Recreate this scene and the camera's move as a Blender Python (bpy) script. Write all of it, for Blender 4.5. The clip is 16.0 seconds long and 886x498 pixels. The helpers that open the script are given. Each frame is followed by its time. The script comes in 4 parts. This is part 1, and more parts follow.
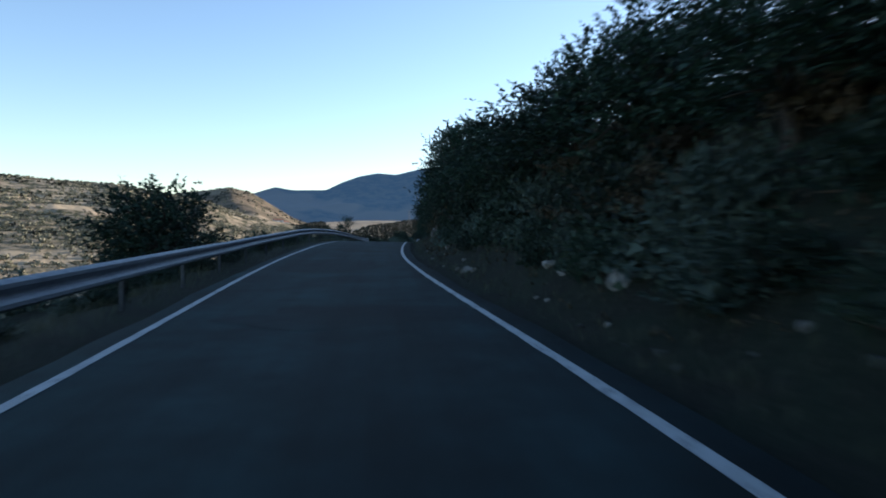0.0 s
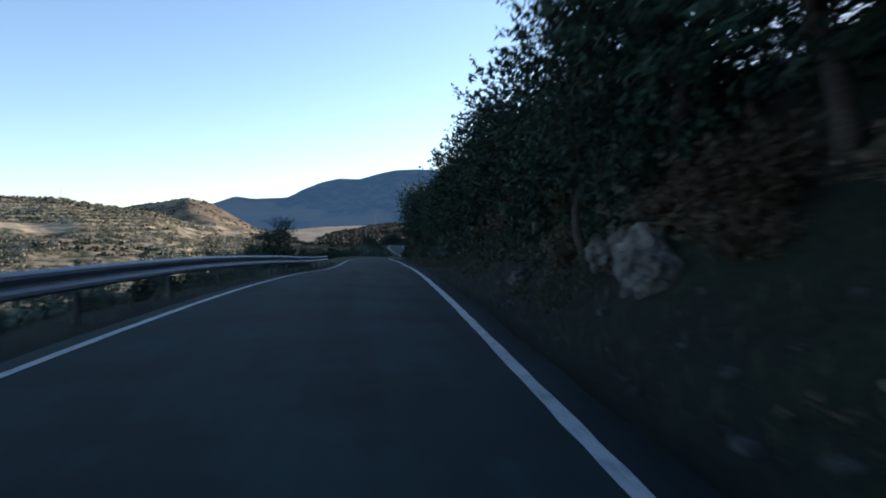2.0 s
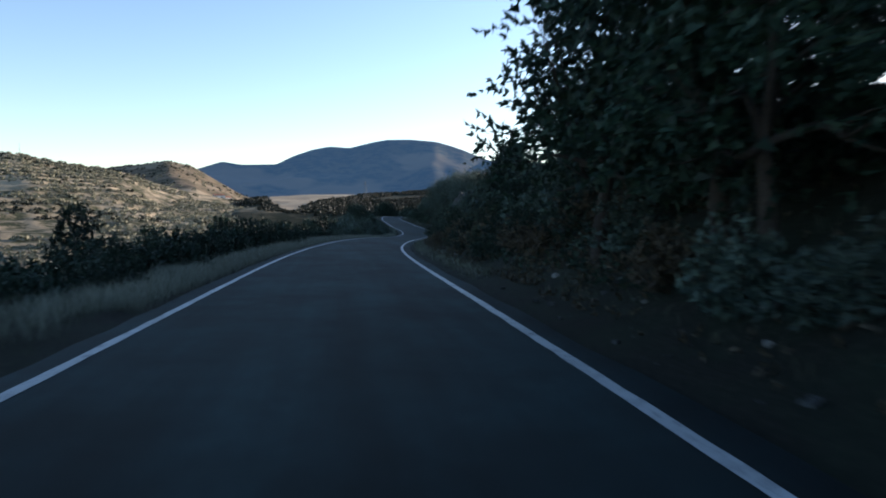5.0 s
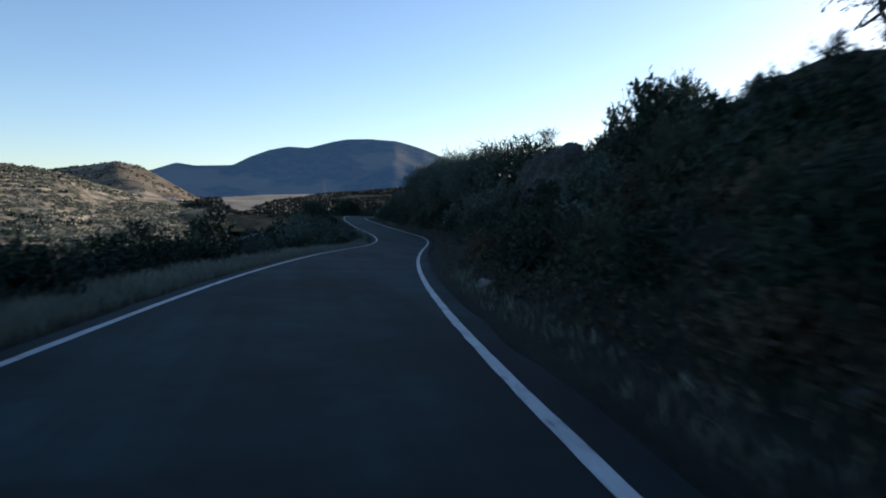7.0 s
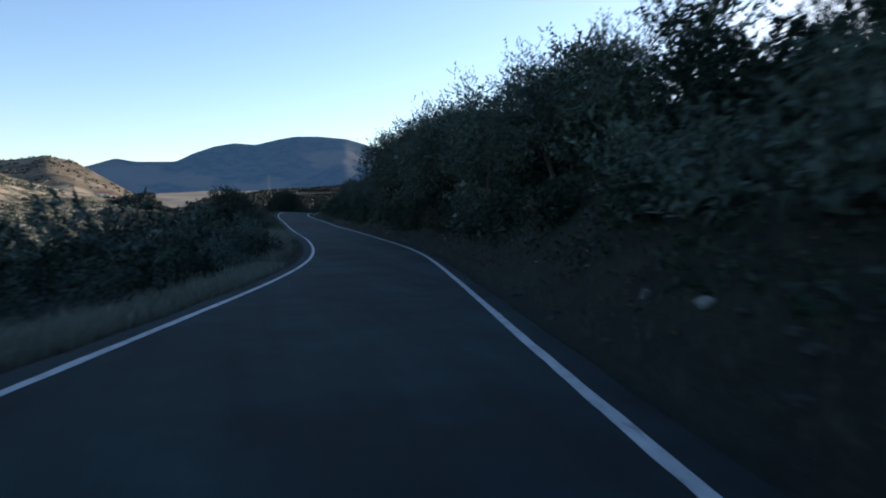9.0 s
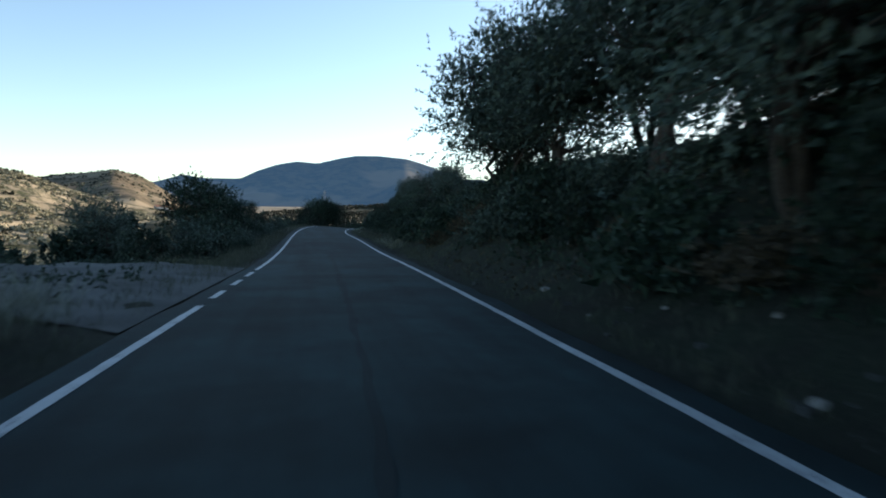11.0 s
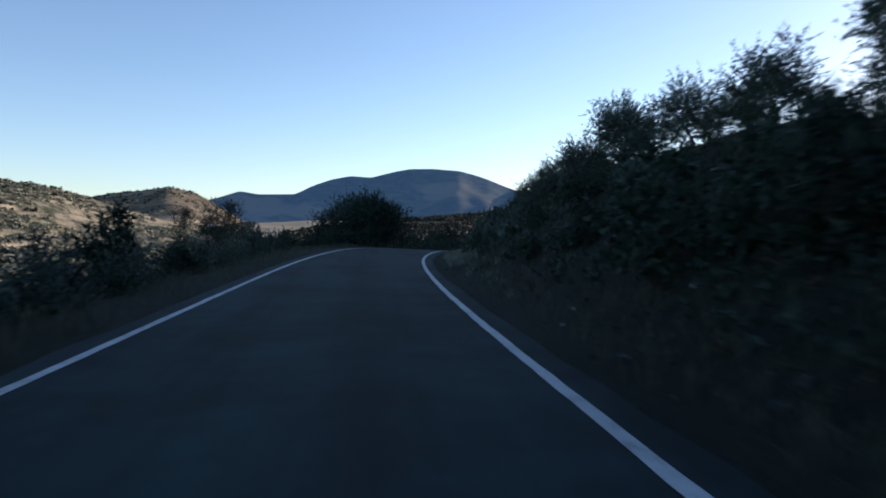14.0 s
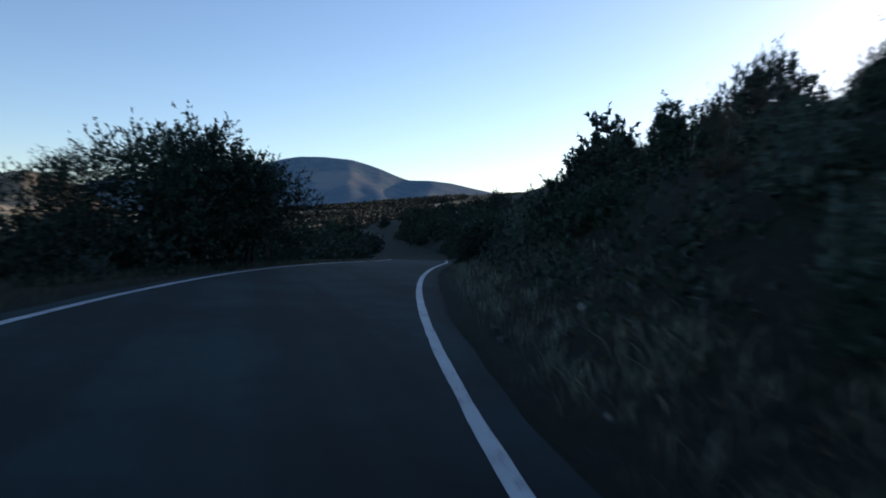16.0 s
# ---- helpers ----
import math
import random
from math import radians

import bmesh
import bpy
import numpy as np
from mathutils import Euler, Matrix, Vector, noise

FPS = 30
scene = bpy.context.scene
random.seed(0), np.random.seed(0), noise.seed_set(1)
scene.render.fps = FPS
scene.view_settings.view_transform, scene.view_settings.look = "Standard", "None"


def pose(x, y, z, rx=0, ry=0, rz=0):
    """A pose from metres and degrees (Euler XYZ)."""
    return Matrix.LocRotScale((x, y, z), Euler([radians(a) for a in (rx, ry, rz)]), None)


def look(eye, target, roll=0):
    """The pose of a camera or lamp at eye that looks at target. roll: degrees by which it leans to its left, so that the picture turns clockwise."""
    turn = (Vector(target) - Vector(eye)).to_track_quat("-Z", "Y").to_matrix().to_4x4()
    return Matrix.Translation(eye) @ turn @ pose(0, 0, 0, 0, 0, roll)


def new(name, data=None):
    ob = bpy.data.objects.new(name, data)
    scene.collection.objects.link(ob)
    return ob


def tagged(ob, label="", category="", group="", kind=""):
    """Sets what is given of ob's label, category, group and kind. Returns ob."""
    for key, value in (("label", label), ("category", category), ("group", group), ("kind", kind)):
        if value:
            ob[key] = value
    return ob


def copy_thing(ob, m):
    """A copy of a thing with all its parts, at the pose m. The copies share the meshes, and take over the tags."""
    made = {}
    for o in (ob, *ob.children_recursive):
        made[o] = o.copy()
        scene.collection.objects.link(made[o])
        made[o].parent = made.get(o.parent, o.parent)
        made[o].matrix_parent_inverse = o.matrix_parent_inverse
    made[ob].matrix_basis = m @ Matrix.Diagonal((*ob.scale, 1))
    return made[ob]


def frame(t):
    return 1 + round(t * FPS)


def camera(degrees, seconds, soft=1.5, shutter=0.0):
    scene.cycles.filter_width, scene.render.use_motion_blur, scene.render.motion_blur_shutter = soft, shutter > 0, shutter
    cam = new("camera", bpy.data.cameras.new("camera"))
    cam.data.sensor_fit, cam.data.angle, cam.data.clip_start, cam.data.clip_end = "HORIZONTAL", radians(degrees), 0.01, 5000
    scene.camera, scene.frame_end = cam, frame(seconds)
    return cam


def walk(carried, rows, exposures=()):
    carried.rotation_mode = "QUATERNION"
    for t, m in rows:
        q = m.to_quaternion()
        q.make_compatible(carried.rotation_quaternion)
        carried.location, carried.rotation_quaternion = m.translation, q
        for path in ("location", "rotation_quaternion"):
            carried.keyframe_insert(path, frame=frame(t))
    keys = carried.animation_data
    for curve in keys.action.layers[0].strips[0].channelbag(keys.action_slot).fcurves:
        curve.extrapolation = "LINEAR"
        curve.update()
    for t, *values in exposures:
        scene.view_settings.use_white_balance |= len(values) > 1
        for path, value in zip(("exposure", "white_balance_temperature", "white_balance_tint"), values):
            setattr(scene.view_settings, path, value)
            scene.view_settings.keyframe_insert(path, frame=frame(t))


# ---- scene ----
# ---- camera ----
FOV = 65.13
WALK = [
    (0.0, 0.348, 0.000, 1.231, -5.26, -1.52, -0.94),
    (0.5, 0.137, 8.242, 1.263, -5.31, -1.15, -0.79),
    (1.0, 0.149, 16.507, 1.346, -5.23, -1.07, 0.47),
    (1.5, 0.053, 24.841, 1.429, -6.76, -1.12, 0.50),
    (2.0, 0.311, 33.220, 1.533, -8.14, -1.32, 1.33),
    (2.5, 0.706, 41.688, 1.625, -8.54, -2.26, 2.06),
    (3.0, 0.897, 50.175, 1.574, -8.52, -3.19, 0.18),
    (3.5, 1.386, 59.365, 1.374, -8.80, -3.18, 0.68),
    (3.7, 1.490, 62.578, 1.274, -8.56, -3.16, -0.10),
    (4.2, 1.924, 70.651, 0.992, -8.65, -3.32, -0.18),
    (4.75, 2.262, 78.265, 0.786, -8.84, -3.49, -0.27),
    (5.3, 2.477, 85.414, 0.633, -9.11, -3.67, -0.34),
    (5.8, 2.605, 92.260, 0.476, -9.47, -3.83, -0.42),
    (6.0, 2.738, 95.116, 0.407, -9.84, -3.89, -0.52),
    (6.5, 3.229, 102.384, 0.224, -11.04, -3.56, -0.30),
    (7.0, 3.996, 109.849, 0.023, -12.22, -3.58, 0.24),
    (7.5, 4.920, 117.369, -0.201, -13.39, -4.42, 1.25),
    (8.0, 5.891, 125.285, -0.439, -14.48, -3.90, 0.98),
    (8.2, 6.392, 128.617, -0.537, -14.90, -4.09, 1.04),
    (8.7, 7.575, 137.106, -0.802, -15.97, -3.81, 0.39),
    (9.25, 9.265, 147.040, -1.136, -16.26, -3.50, -0.32),
    (9.8, 11.100, 156.967, -1.471, -15.48, -3.20, -1.03),
    (10.3, 12.471, 165.464, -1.674, -13.56, -2.92, -1.69),
    (10.5, 12.900, 168.804, -1.725, -12.97, -2.80, -1.78),
    (11.0, 13.794, 176.779, -1.789, -11.53, -1.92, -1.34),
    (11.5, 14.419, 184.527, -1.810, -10.88, -1.94, -1.73),
    (12.0, 15.195, 192.238, -1.811, -9.35, -1.59, -1.04),
    (12.5, 15.590, 199.985, -1.826, -8.43, -1.33, -0.71),
    (13.0, 15.856, 207.907, -1.799, -7.52, -1.75, 0.76),
    (13.5, 15.926, 216.189, -1.679, -6.91, -0.89, -0.01),
    (14.0, 15.894, 224.503, -1.569, -7.12, -0.95, -0.47),
    (14.5, 16.011, 232.119, -1.505, -8.01, -1.06, -0.62),
    (15.0, 16.492, 239.798, -1.418, -10.56, -1.55, -0.47),
    (15.5, 17.097, 247.074, -1.312, -12.85, -2.14, 1.12),
    (16.0, 17.957, 254.334, -1.224, -16.11, -1.69, -0.70),
]
BEND = [20.71, 10.77, 0.0, -5.67, -4.61, -1.04, 0.09, -0.73, 0.97, 2.18, 1.34, -2.21, -5.19, -4.62, -3.91, -2.8, -1.34, 3.4, 9.29, 6.44, 0.22, 0.63, 0.41, 0.63, -1.19, -2.51, -5.91, -10.68, -8.41, -3.01, 1.52, 4.2, 5.45, 5.96, 6.23]  # 1/km, every 10 m
GRADE = [-3.01, 0.75, 1.11, 1.68, -1.54, -3.78, -2.05, -2.43, -2.69, -2.83, -3.51, -3.45, -1.08, -0.09, -0.47, 1.88, 0.8, 1.86, 1.23, -2.71, -4.0, -3.78, -3.04]  # per cent, every 15 m
BANK = [2.79, 3.42, 2.91, -1.28, -0.79, 1.10, 1.33, 0.67, 0.12, -2.69, -2.58, 0.34, 2.79, 0.74, 4.00, 3.08, 1.43, -2.05, -5.04, -2.96, -1.56, -0.92, -0.64]  # per cent, every 15 m
HALF = 2.139

cam = camera(FOV, 16.0, 1.8, 0.3)
walk(cam, [(t, pose(x, y, z, 90 + pitch, roll, yaw)) for t, x, y, z, yaw, pitch, roll in WALK],
     [(0.0, 0.97, 5850.0, 13.0), (3.7, 1.0, 5980.0, 15.0), (5.8, 0.92, 5930.0, 15.0), (6.4, 0.64, 5780.0, 15.0), (7.0, 0.48, 5650.0, 15.0), (8.2, 0.43, 5650.0, 15.0), (10.3, 1.3, 6150.0, 12.0),
      (11.1, 1.1, 6420.0, 9.0), (12.0, 1.15, 6200.0, 14.0), (12.5, 0.68, 5780.0, 17.0), (13.0, 0.68, 5780.0, 17.0), (14.0, 0.6, 5780.0, 17.0), (16.0, 0.4, 5720.0, 16.0)])


# ---- light: low afternoon sun behind the bank on the right, clear sky ----
SUN_AZ, SUN_EL = 61.0, 10.0
world = bpy.data.worlds.new("sky")
scene.world = world
world.use_nodes = True
sky = world.node_tree.nodes.new("ShaderNodeTexSky")
sky.sky_type, sky.sun_disc = "NISHITA", False
sky.sun_elevation, sky.sun_rotation = radians(SUN_EL), radians(SUN_AZ)
sky.air_density, sky.dust_density, sky.ozone_density = 1.0, 1.0, 1.3
sky.altitude = 1200.0
back = world.node_tree.nodes["Background"]
back.inputs["Strength"].default_value = 0.15
world.node_tree.links.new(sky.outputs[0], back.inputs["Color"])
sun = new("sun", bpy.data.lights.new("sun", "SUN"))
sun.data.energy, sun.data.angle, sun.data.color = 5.0, radians(0.5), (1.0, 0.84, 0.66)
az, el = radians(SUN_AZ), radians(SUN_EL)
sun.matrix_world = look((math.sin(az) * math.cos(el) * 50, math.cos(az) * math.cos(el) * 50, math.sin(el) * 50), (0, 0, 0))
scene.view_settings.exposure = 0.0


# ---- materials ----
def material(name, rough=0.9, spec=0.3):
    m = bpy.data.materials.new(name)
    m.use_nodes = True
    b = m.node_tree.nodes["Principled BSDF"]
    b.inputs["Roughness"].default_value = rough
    b.inputs["Specular IOR Level"].default_value = spec
    return m, m.node_tree, b


def node(tree, kind, **values):
    n = tree.nodes.new(kind)
    for key, value in values.items():
        n.inputs[key].default_value = value
    return n


def ramp(tree, source, stops):
    r = tree.nodes.new("ShaderNodeValToRGB")
    while len(r.color_ramp.elements) < len(stops):
        r.color_ramp.elements.new(0.5)
    for e, (at_, c) in zip(r.color_ramp.elements, stops):
        e.position, e.color = at_, (*c, 1)
    tree.links.new(source, r.inputs[0])
    return r.outputs[0]


def noise_tex(tree, scale, detail=4, rough=0.6, vector=None):
    n = node(tree, "ShaderNodeTexNoise", Scale=scale, Detail=detail, Roughness=rough)
    if vector is None:
        vector = tree.nodes.new("ShaderNodeNewGeometry").outputs["Position"]
    tree.links.new(vector, n.inputs["Vector"])
    return n.outputs["Fac"]


def mix(tree, fac, a, b, mode="MIX"):
    n = tree.nodes.new("ShaderNodeMix")
    n.data_type, n.blend_type = "RGBA", mode
    for sock, v in ((n.inputs[0], fac), (n.inputs[6], a), (n.inputs[7], b)):
        if isinstance(v, bpy.types.NodeSocket):
            tree.links.new(v, sock)
        elif isinstance(v, (int, float)):
            sock.default_value = v
        else:
            sock.default_value = (*v, 1)
    return n.outputs[2]


def bump(tree, bsdf, height, strength, distance):
    n = node(tree, "ShaderNodeBump", Strength=strength, Distance=distance)
    tree.links.new(height, n.inputs["Height"])
    tree.links.new(n.outputs[0], bsdf.inputs["Normal"])


def two_scale(name, dark, light, fine, coarse, rough=0.9, relief=0.02, spec=0.3, tint=None):
    """A surface whose colour wanders between two values at a fine and a coarse scale, with relief."""
    m, t, b = material(name, rough, spec)
    f, c = noise_tex(t, fine, 6, 0.7), noise_tex(t, coarse, 3, 0.5)
    col = ramp(t, f, [(0.3, dark), (0.7, light)])
    shade = ramp(t, c, [(0.3, (0.55, 0.55, 0.55)), (0.7, (1.25, 1.25, 1.25))])
    col = mix(t, 1.0, col, shade, "MULTIPLY")
    if tint:
        col = mix(t, ramp(t, noise_tex(t, coarse * 2.3, 4), [(0.5, (0, 0, 0)), (0.62, (1, 1, 1))]), col, tint)
    t.links.new(col, b.inputs["Base Color"])
    bump(t, b, f, 0.8, relief)
    return m


def leaf_material(name, dark, light, spread=0.25):
    m, t, b = material(name, 0.6, 0.25)
    g = t.nodes.new("ShaderNodeNewGeometry")
    o = t.nodes.new("ShaderNodeObjectInfo")
    col = ramp(t, g.outputs["Random Per Island"], [(0.0, dark), (1.0, light)])
    hs = node(t, "ShaderNodeHueSaturation")
    mr = node(t, "ShaderNodeMapRange")
    mr.inputs["To Min"].default_value, mr.inputs["To Max"].default_value = 1 - spread, 1 + spread
    t.links.new(o.outputs["Random"], mr.inputs["Value"])
    t.links.new(mr.outputs[0], hs.inputs["Value"])
    t.links.new(col, hs.inputs["Color"])
    t.links.new(hs.outputs[0], b.inputs["Base Color"])
    tr = t.nodes.new("ShaderNodeBsdfTranslucent")
    t.links.new(hs.outputs[0], tr.inputs["Color"])
    ms = node(t, "ShaderNodeMixShader", Fac=0.12)
    t.links.new(b.outputs[0], ms.inputs[1])
    t.links.new(tr.outputs[0], ms.inputs[2])
    t.links.new(ms.outputs[0], t.nodes["Material Output"].inputs[0])
    return m


def asphalt_material(name, base):
    m, t, b = material(name, 0.88, 0.2)
    grain = noise_tex(t, 190, 2, 0.8)
    blot = noise_tex(t, 0.55, 5, 0.65)
    wear = noise_tex(t, 3.5, 5, 0.7)
    scale = node(t, "ShaderNodeMapping")
    scale.inputs["Scale"].default_value = (1.1, 0.045, 1.0)
    t.links.new(t.nodes.new("ShaderNodeNewGeometry").outputs["Position"], scale.inputs["Vector"])
    streak = noise_tex(t, 1.0, 4, 0.6, scale.outputs[0])
    col = ramp(t, grain, [(0.25, tuple(v * 0.55 for v in base)), (0.75, tuple(v * 1.5 for v in base))])
    col = mix(t, 1.0, col, ramp(t, blot, [(0.38, (0.62, 0.62, 0.62)), (0.62, (1.36, 1.36, 1.36))]), "MULTIPLY")
    col = mix(t, 1.0, col, ramp(t, streak, [(0.38, (0.62, 0.64, 0.66)), (0.62, (1.36, 1.34, 1.32))]), "MULTIPLY")
    col = mix(t, 1.0, col, ramp(t, wear, [(0.35, (0.85, 0.85, 0.85)), (0.7, (1.1, 1.1, 1.1))]), "MULTIPLY")
    t.links.new(col, b.inputs["Base Color"])
    bump(t, b, grain, 0.5, 0.006)
    return m


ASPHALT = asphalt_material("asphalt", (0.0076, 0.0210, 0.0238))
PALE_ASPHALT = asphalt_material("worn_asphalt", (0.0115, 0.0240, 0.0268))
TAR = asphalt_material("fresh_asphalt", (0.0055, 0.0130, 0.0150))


def paint_material():
    m, t, b = material("road_paint", 0.6, 0.4)
    chips = mix(t, 0.45, noise_tex(t, 26, 6, 0.75), noise_tex(t, 5, 4, 0.7))
    dirt = noise_tex(t, 1.3, 4, 0.6)
    col = mix(t, ramp(t, chips, [(0.40, (0, 0, 0)), (0.47, (1, 1, 1))]), (0.06, 0.07, 0.08), (0.42, 0.46, 0.48))
    col = mix(t, 1.0, col, ramp(t, dirt, [(0.3, (0.7, 0.7, 0.7)), (0.7, (1, 1, 1))]), "MULTIPLY")
    t.links.new(col, b.inputs["Base Color"])
    return m


PAINT = paint_material()


def steel_material():
    m, t, b = material("galvanised_steel", 0.42, 0.5)
    b.inputs["Metallic"].default_value = 0.5
    n = noise_tex(t, 9, 6, 0.7)
    t.links.new(ramp(t, n, [(0.3, (0.13, 0.155, 0.18)), (0.7, (0.22, 0.25, 0.28))]), b.inputs["Base Color"])
    t.links.new(ramp(t, n, [(0.3, (0.62, 0.62, 0.62)), (0.7, (0.48, 0.48, 0.48))]), b.inputs["Roughness"])
    return m


STEEL = steel_material()
POST_STEEL = two_scale("dull_post_steel", (0.035, 0.042, 0.048), (0.085, 0.095, 0.105), 12, 1.5, 0.75, 0.001)
DULL_STEEL = two_scale("weathered_lattice", (0.10, 0.10, 0.10), (0.20, 0.20, 0.20), 4, 0.5, 0.8, 0.0)
BARK = two_scale("bark", (0.018, 0.015, 0.012), (0.070, 0.060, 0.050), 22, 2.0, 0.95, 0.02)
TWIG = two_scale("twig", (0.05, 0.038, 0.030), (0.13, 0.10, 0.075), 30, 3.0, 0.95, 0.005)
OAK_LEAF = leaf_material("oak_leaf", (0.007, 0.022, 0.014), (0.026, 0.054, 0.034))
OLIVE_LEAF = leaf_material("olive_leaf", (0.026, 0.047, 0.038), (0.080, 0.115, 0.093))
SHRUB_LEAF = leaf_material("shrub_leaf", (0.0075, 0.020, 0.013), (0.027, 0.049, 0.033), 0.4)
BROOM_LEAF = leaf_material("broom_leaf", (0.015, 0.030, 0.019), (0.047, 0.068, 0.045), 0.3)
DRY_LEAF = leaf_material("dry_leaf", (0.032, 0.028, 0.017), (0.090, 0.074, 0.048), 0.35)
GRASS = leaf_material("grass_blade", (0.022, 0.032, 0.019), (0.100, 0.110, 0.074), 0.1)
STRAW = leaf_material("straw_blade", (0.115, 0.128, 0.098), (0.29, 0.315, 0.245), 0.1)
STONE = two_scale("limestone", (0.08, 0.080, 0.074), (0.32, 0.32, 0.30), 9, 1.3, 0.95, 0.05)
PALE_ROCK = two_scale("pale_rock", (0.014, 0.014, 0.013), (0.21, 0.20, 0.185), 5, 1.6, 0.95, 0.10)
BANK_ROCK = two_scale("bank_rock", (0.016, 0.020, 0.020), (0.085, 0.092, 0.090), 6, 1.1, 0.95, 0.10)
GRAVEL = two_scale("gravel", (0.050, 0.058, 0.060), (0.095, 0.105, 0.105), 30, 0.7, 0.95, 0.02)


def ground_material():
    """Earth, dry grass and litter in dark tones; blends to paler stubble and scrub farther left."""
    m, t, b = material("earth", 0.97, 0.15)
    fine, mid, big = noise_tex(t, 14, 6, 0.75), noise_tex(t, 1.1, 5, 0.65), noise_tex(t, 0.012, 5, 0.6)
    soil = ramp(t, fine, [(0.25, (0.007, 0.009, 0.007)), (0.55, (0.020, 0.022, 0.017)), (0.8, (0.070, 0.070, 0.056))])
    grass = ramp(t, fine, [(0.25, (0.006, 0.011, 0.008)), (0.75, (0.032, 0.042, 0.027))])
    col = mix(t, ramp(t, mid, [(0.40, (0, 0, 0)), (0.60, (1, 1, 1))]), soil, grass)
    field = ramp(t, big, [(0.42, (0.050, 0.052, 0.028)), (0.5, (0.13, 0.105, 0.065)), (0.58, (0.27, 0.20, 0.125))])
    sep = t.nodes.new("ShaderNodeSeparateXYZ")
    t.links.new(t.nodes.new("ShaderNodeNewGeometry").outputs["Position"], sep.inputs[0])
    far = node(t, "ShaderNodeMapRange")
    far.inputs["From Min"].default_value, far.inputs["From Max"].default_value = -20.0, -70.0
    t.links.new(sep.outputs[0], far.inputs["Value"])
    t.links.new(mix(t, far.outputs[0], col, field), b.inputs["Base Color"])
    bump(t, b, fine, 0.9, 0.06)
    return m


EARTH = ground_material()


def hill_material(name, scrub, soil, field, scale, rows=0.0):
    """Mediterranean hillside: scrub in clumps on pale soil, with patches of ploughed field."""
    m, t, b = material(name, 1.0, 0.05)
    clump = noise_tex(t, scale, 5, 0.72)
    patch = noise_tex(t, scale * 0.11, 3, 0.55)
    col = ramp(t, clump, [(0.44, scrub), (0.56, soil)])
    col = mix(t, ramp(t, patch, [(0.52, (0, 0, 0)), (0.58, (1, 1, 1))]), col, field)
    big = noise_tex(t, scale * 0.04, 4, 0.6)
    col = mix(t, 1.0, col, ramp(t, big, [(0.35, (0.6, 0.62, 0.6)), (0.65, (1.2, 1.18, 1.15))]), "MULTIPLY")
    t.links.new(col, b.inputs["Base Color"])
    bump(t, b, clump, 0.6, 2.0)
    return m, t, b


HILL_NEAR, _, _ = hill_material("terraced_hillside", (0.070, 0.074, 0.045), (0.320, 0.262, 0.185), (0.42, 0.34, 0.235), 0.11)
HILL_MID, _, _ = hill_material("dry_hill", (0.090, 0.080, 0.054), (0.21, 0.162, 0.115), (0.34, 0.275, 0.195), 0.035)
WOOD_RIDGE, _, _ = hill_material("wooded_ridge", (0.018, 0.024, 0.016), (0.060, 0.056, 0.036), (0.28, 0.22, 0.14), 0.06)
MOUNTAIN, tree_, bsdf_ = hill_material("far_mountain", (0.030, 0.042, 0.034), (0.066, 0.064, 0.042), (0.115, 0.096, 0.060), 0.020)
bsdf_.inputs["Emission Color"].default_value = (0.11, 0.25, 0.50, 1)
bsdf_.inputs["Emission Strength"].default_value = 0.12  # haze put in as a surface glow: light scattered by four kilometres of air


# ---- plan of the road ----
STEP = np.arange(-10, 330.1, 1.0)
bend_ = np.interp(STEP, np.arange(-10, 331, 10.0), BEND) * 1e-3
turn_ = np.concatenate([[0], np.cumsum((bend_[1:] + bend_[:-1]) / 2)])
grade_ = np.interp(STEP, np.arange(-10, 331, 15.0), GRADE) * 1e-2
tilt_ = np.interp(STEP, np.arange(-10, 331, 15.0), BANK) * 1e-2


def summed(a):
    return np.concatenate([[0], np.cumsum((a[1:] + a[:-1]) / 2)])


turn_ = turn_ - np.interp(0, STEP, turn_)
way_x, way_y, way_z = summed(-np.sin(turn_)), summed(np.cos(turn_)), summed(grade_)
way_x, way_y, way_z = (a - np.interp(0, STEP, a) for a in (way_x, way_y, way_z))


def run_on(a, slope0, slope1):
    """The road goes on straight beyond both ends of the plan."""
    return np.concatenate([[a[0] - 60 * slope0], a, [a[-1] + 400 * slope1]])


S_ALL = np.concatenate([[STEP[0] - 60], STEP, [STEP[-1] + 400]])
X_ALL = run_on(way_x, -math.sin(turn_[0]), -math.sin(turn_[-1]))
Y_ALL = run_on(way_y, math.cos(turn_[0]), math.cos(turn_[-1]))
Z_ALL = run_on(way_z, 0.0, 0.0)
TH_ALL = run_on(turn_, 0.0, 0.0)
B_ALL = run_on(tilt_, 0.0, 0.0)


def on_road(s, lat, up=0.0):
    """Place at s metres along the road, lat metres to the right of its middle, up metres over its surface."""
    x, y, z, th, b = (np.interp(s, S_ALL, a) for a in (X_ALL, Y_ALL, Z_ALL, TH_ALL, B_ALL))
    return np.stack([x + lat * np.cos(th), y + lat * np.sin(th), z + lat * b + up], -1)


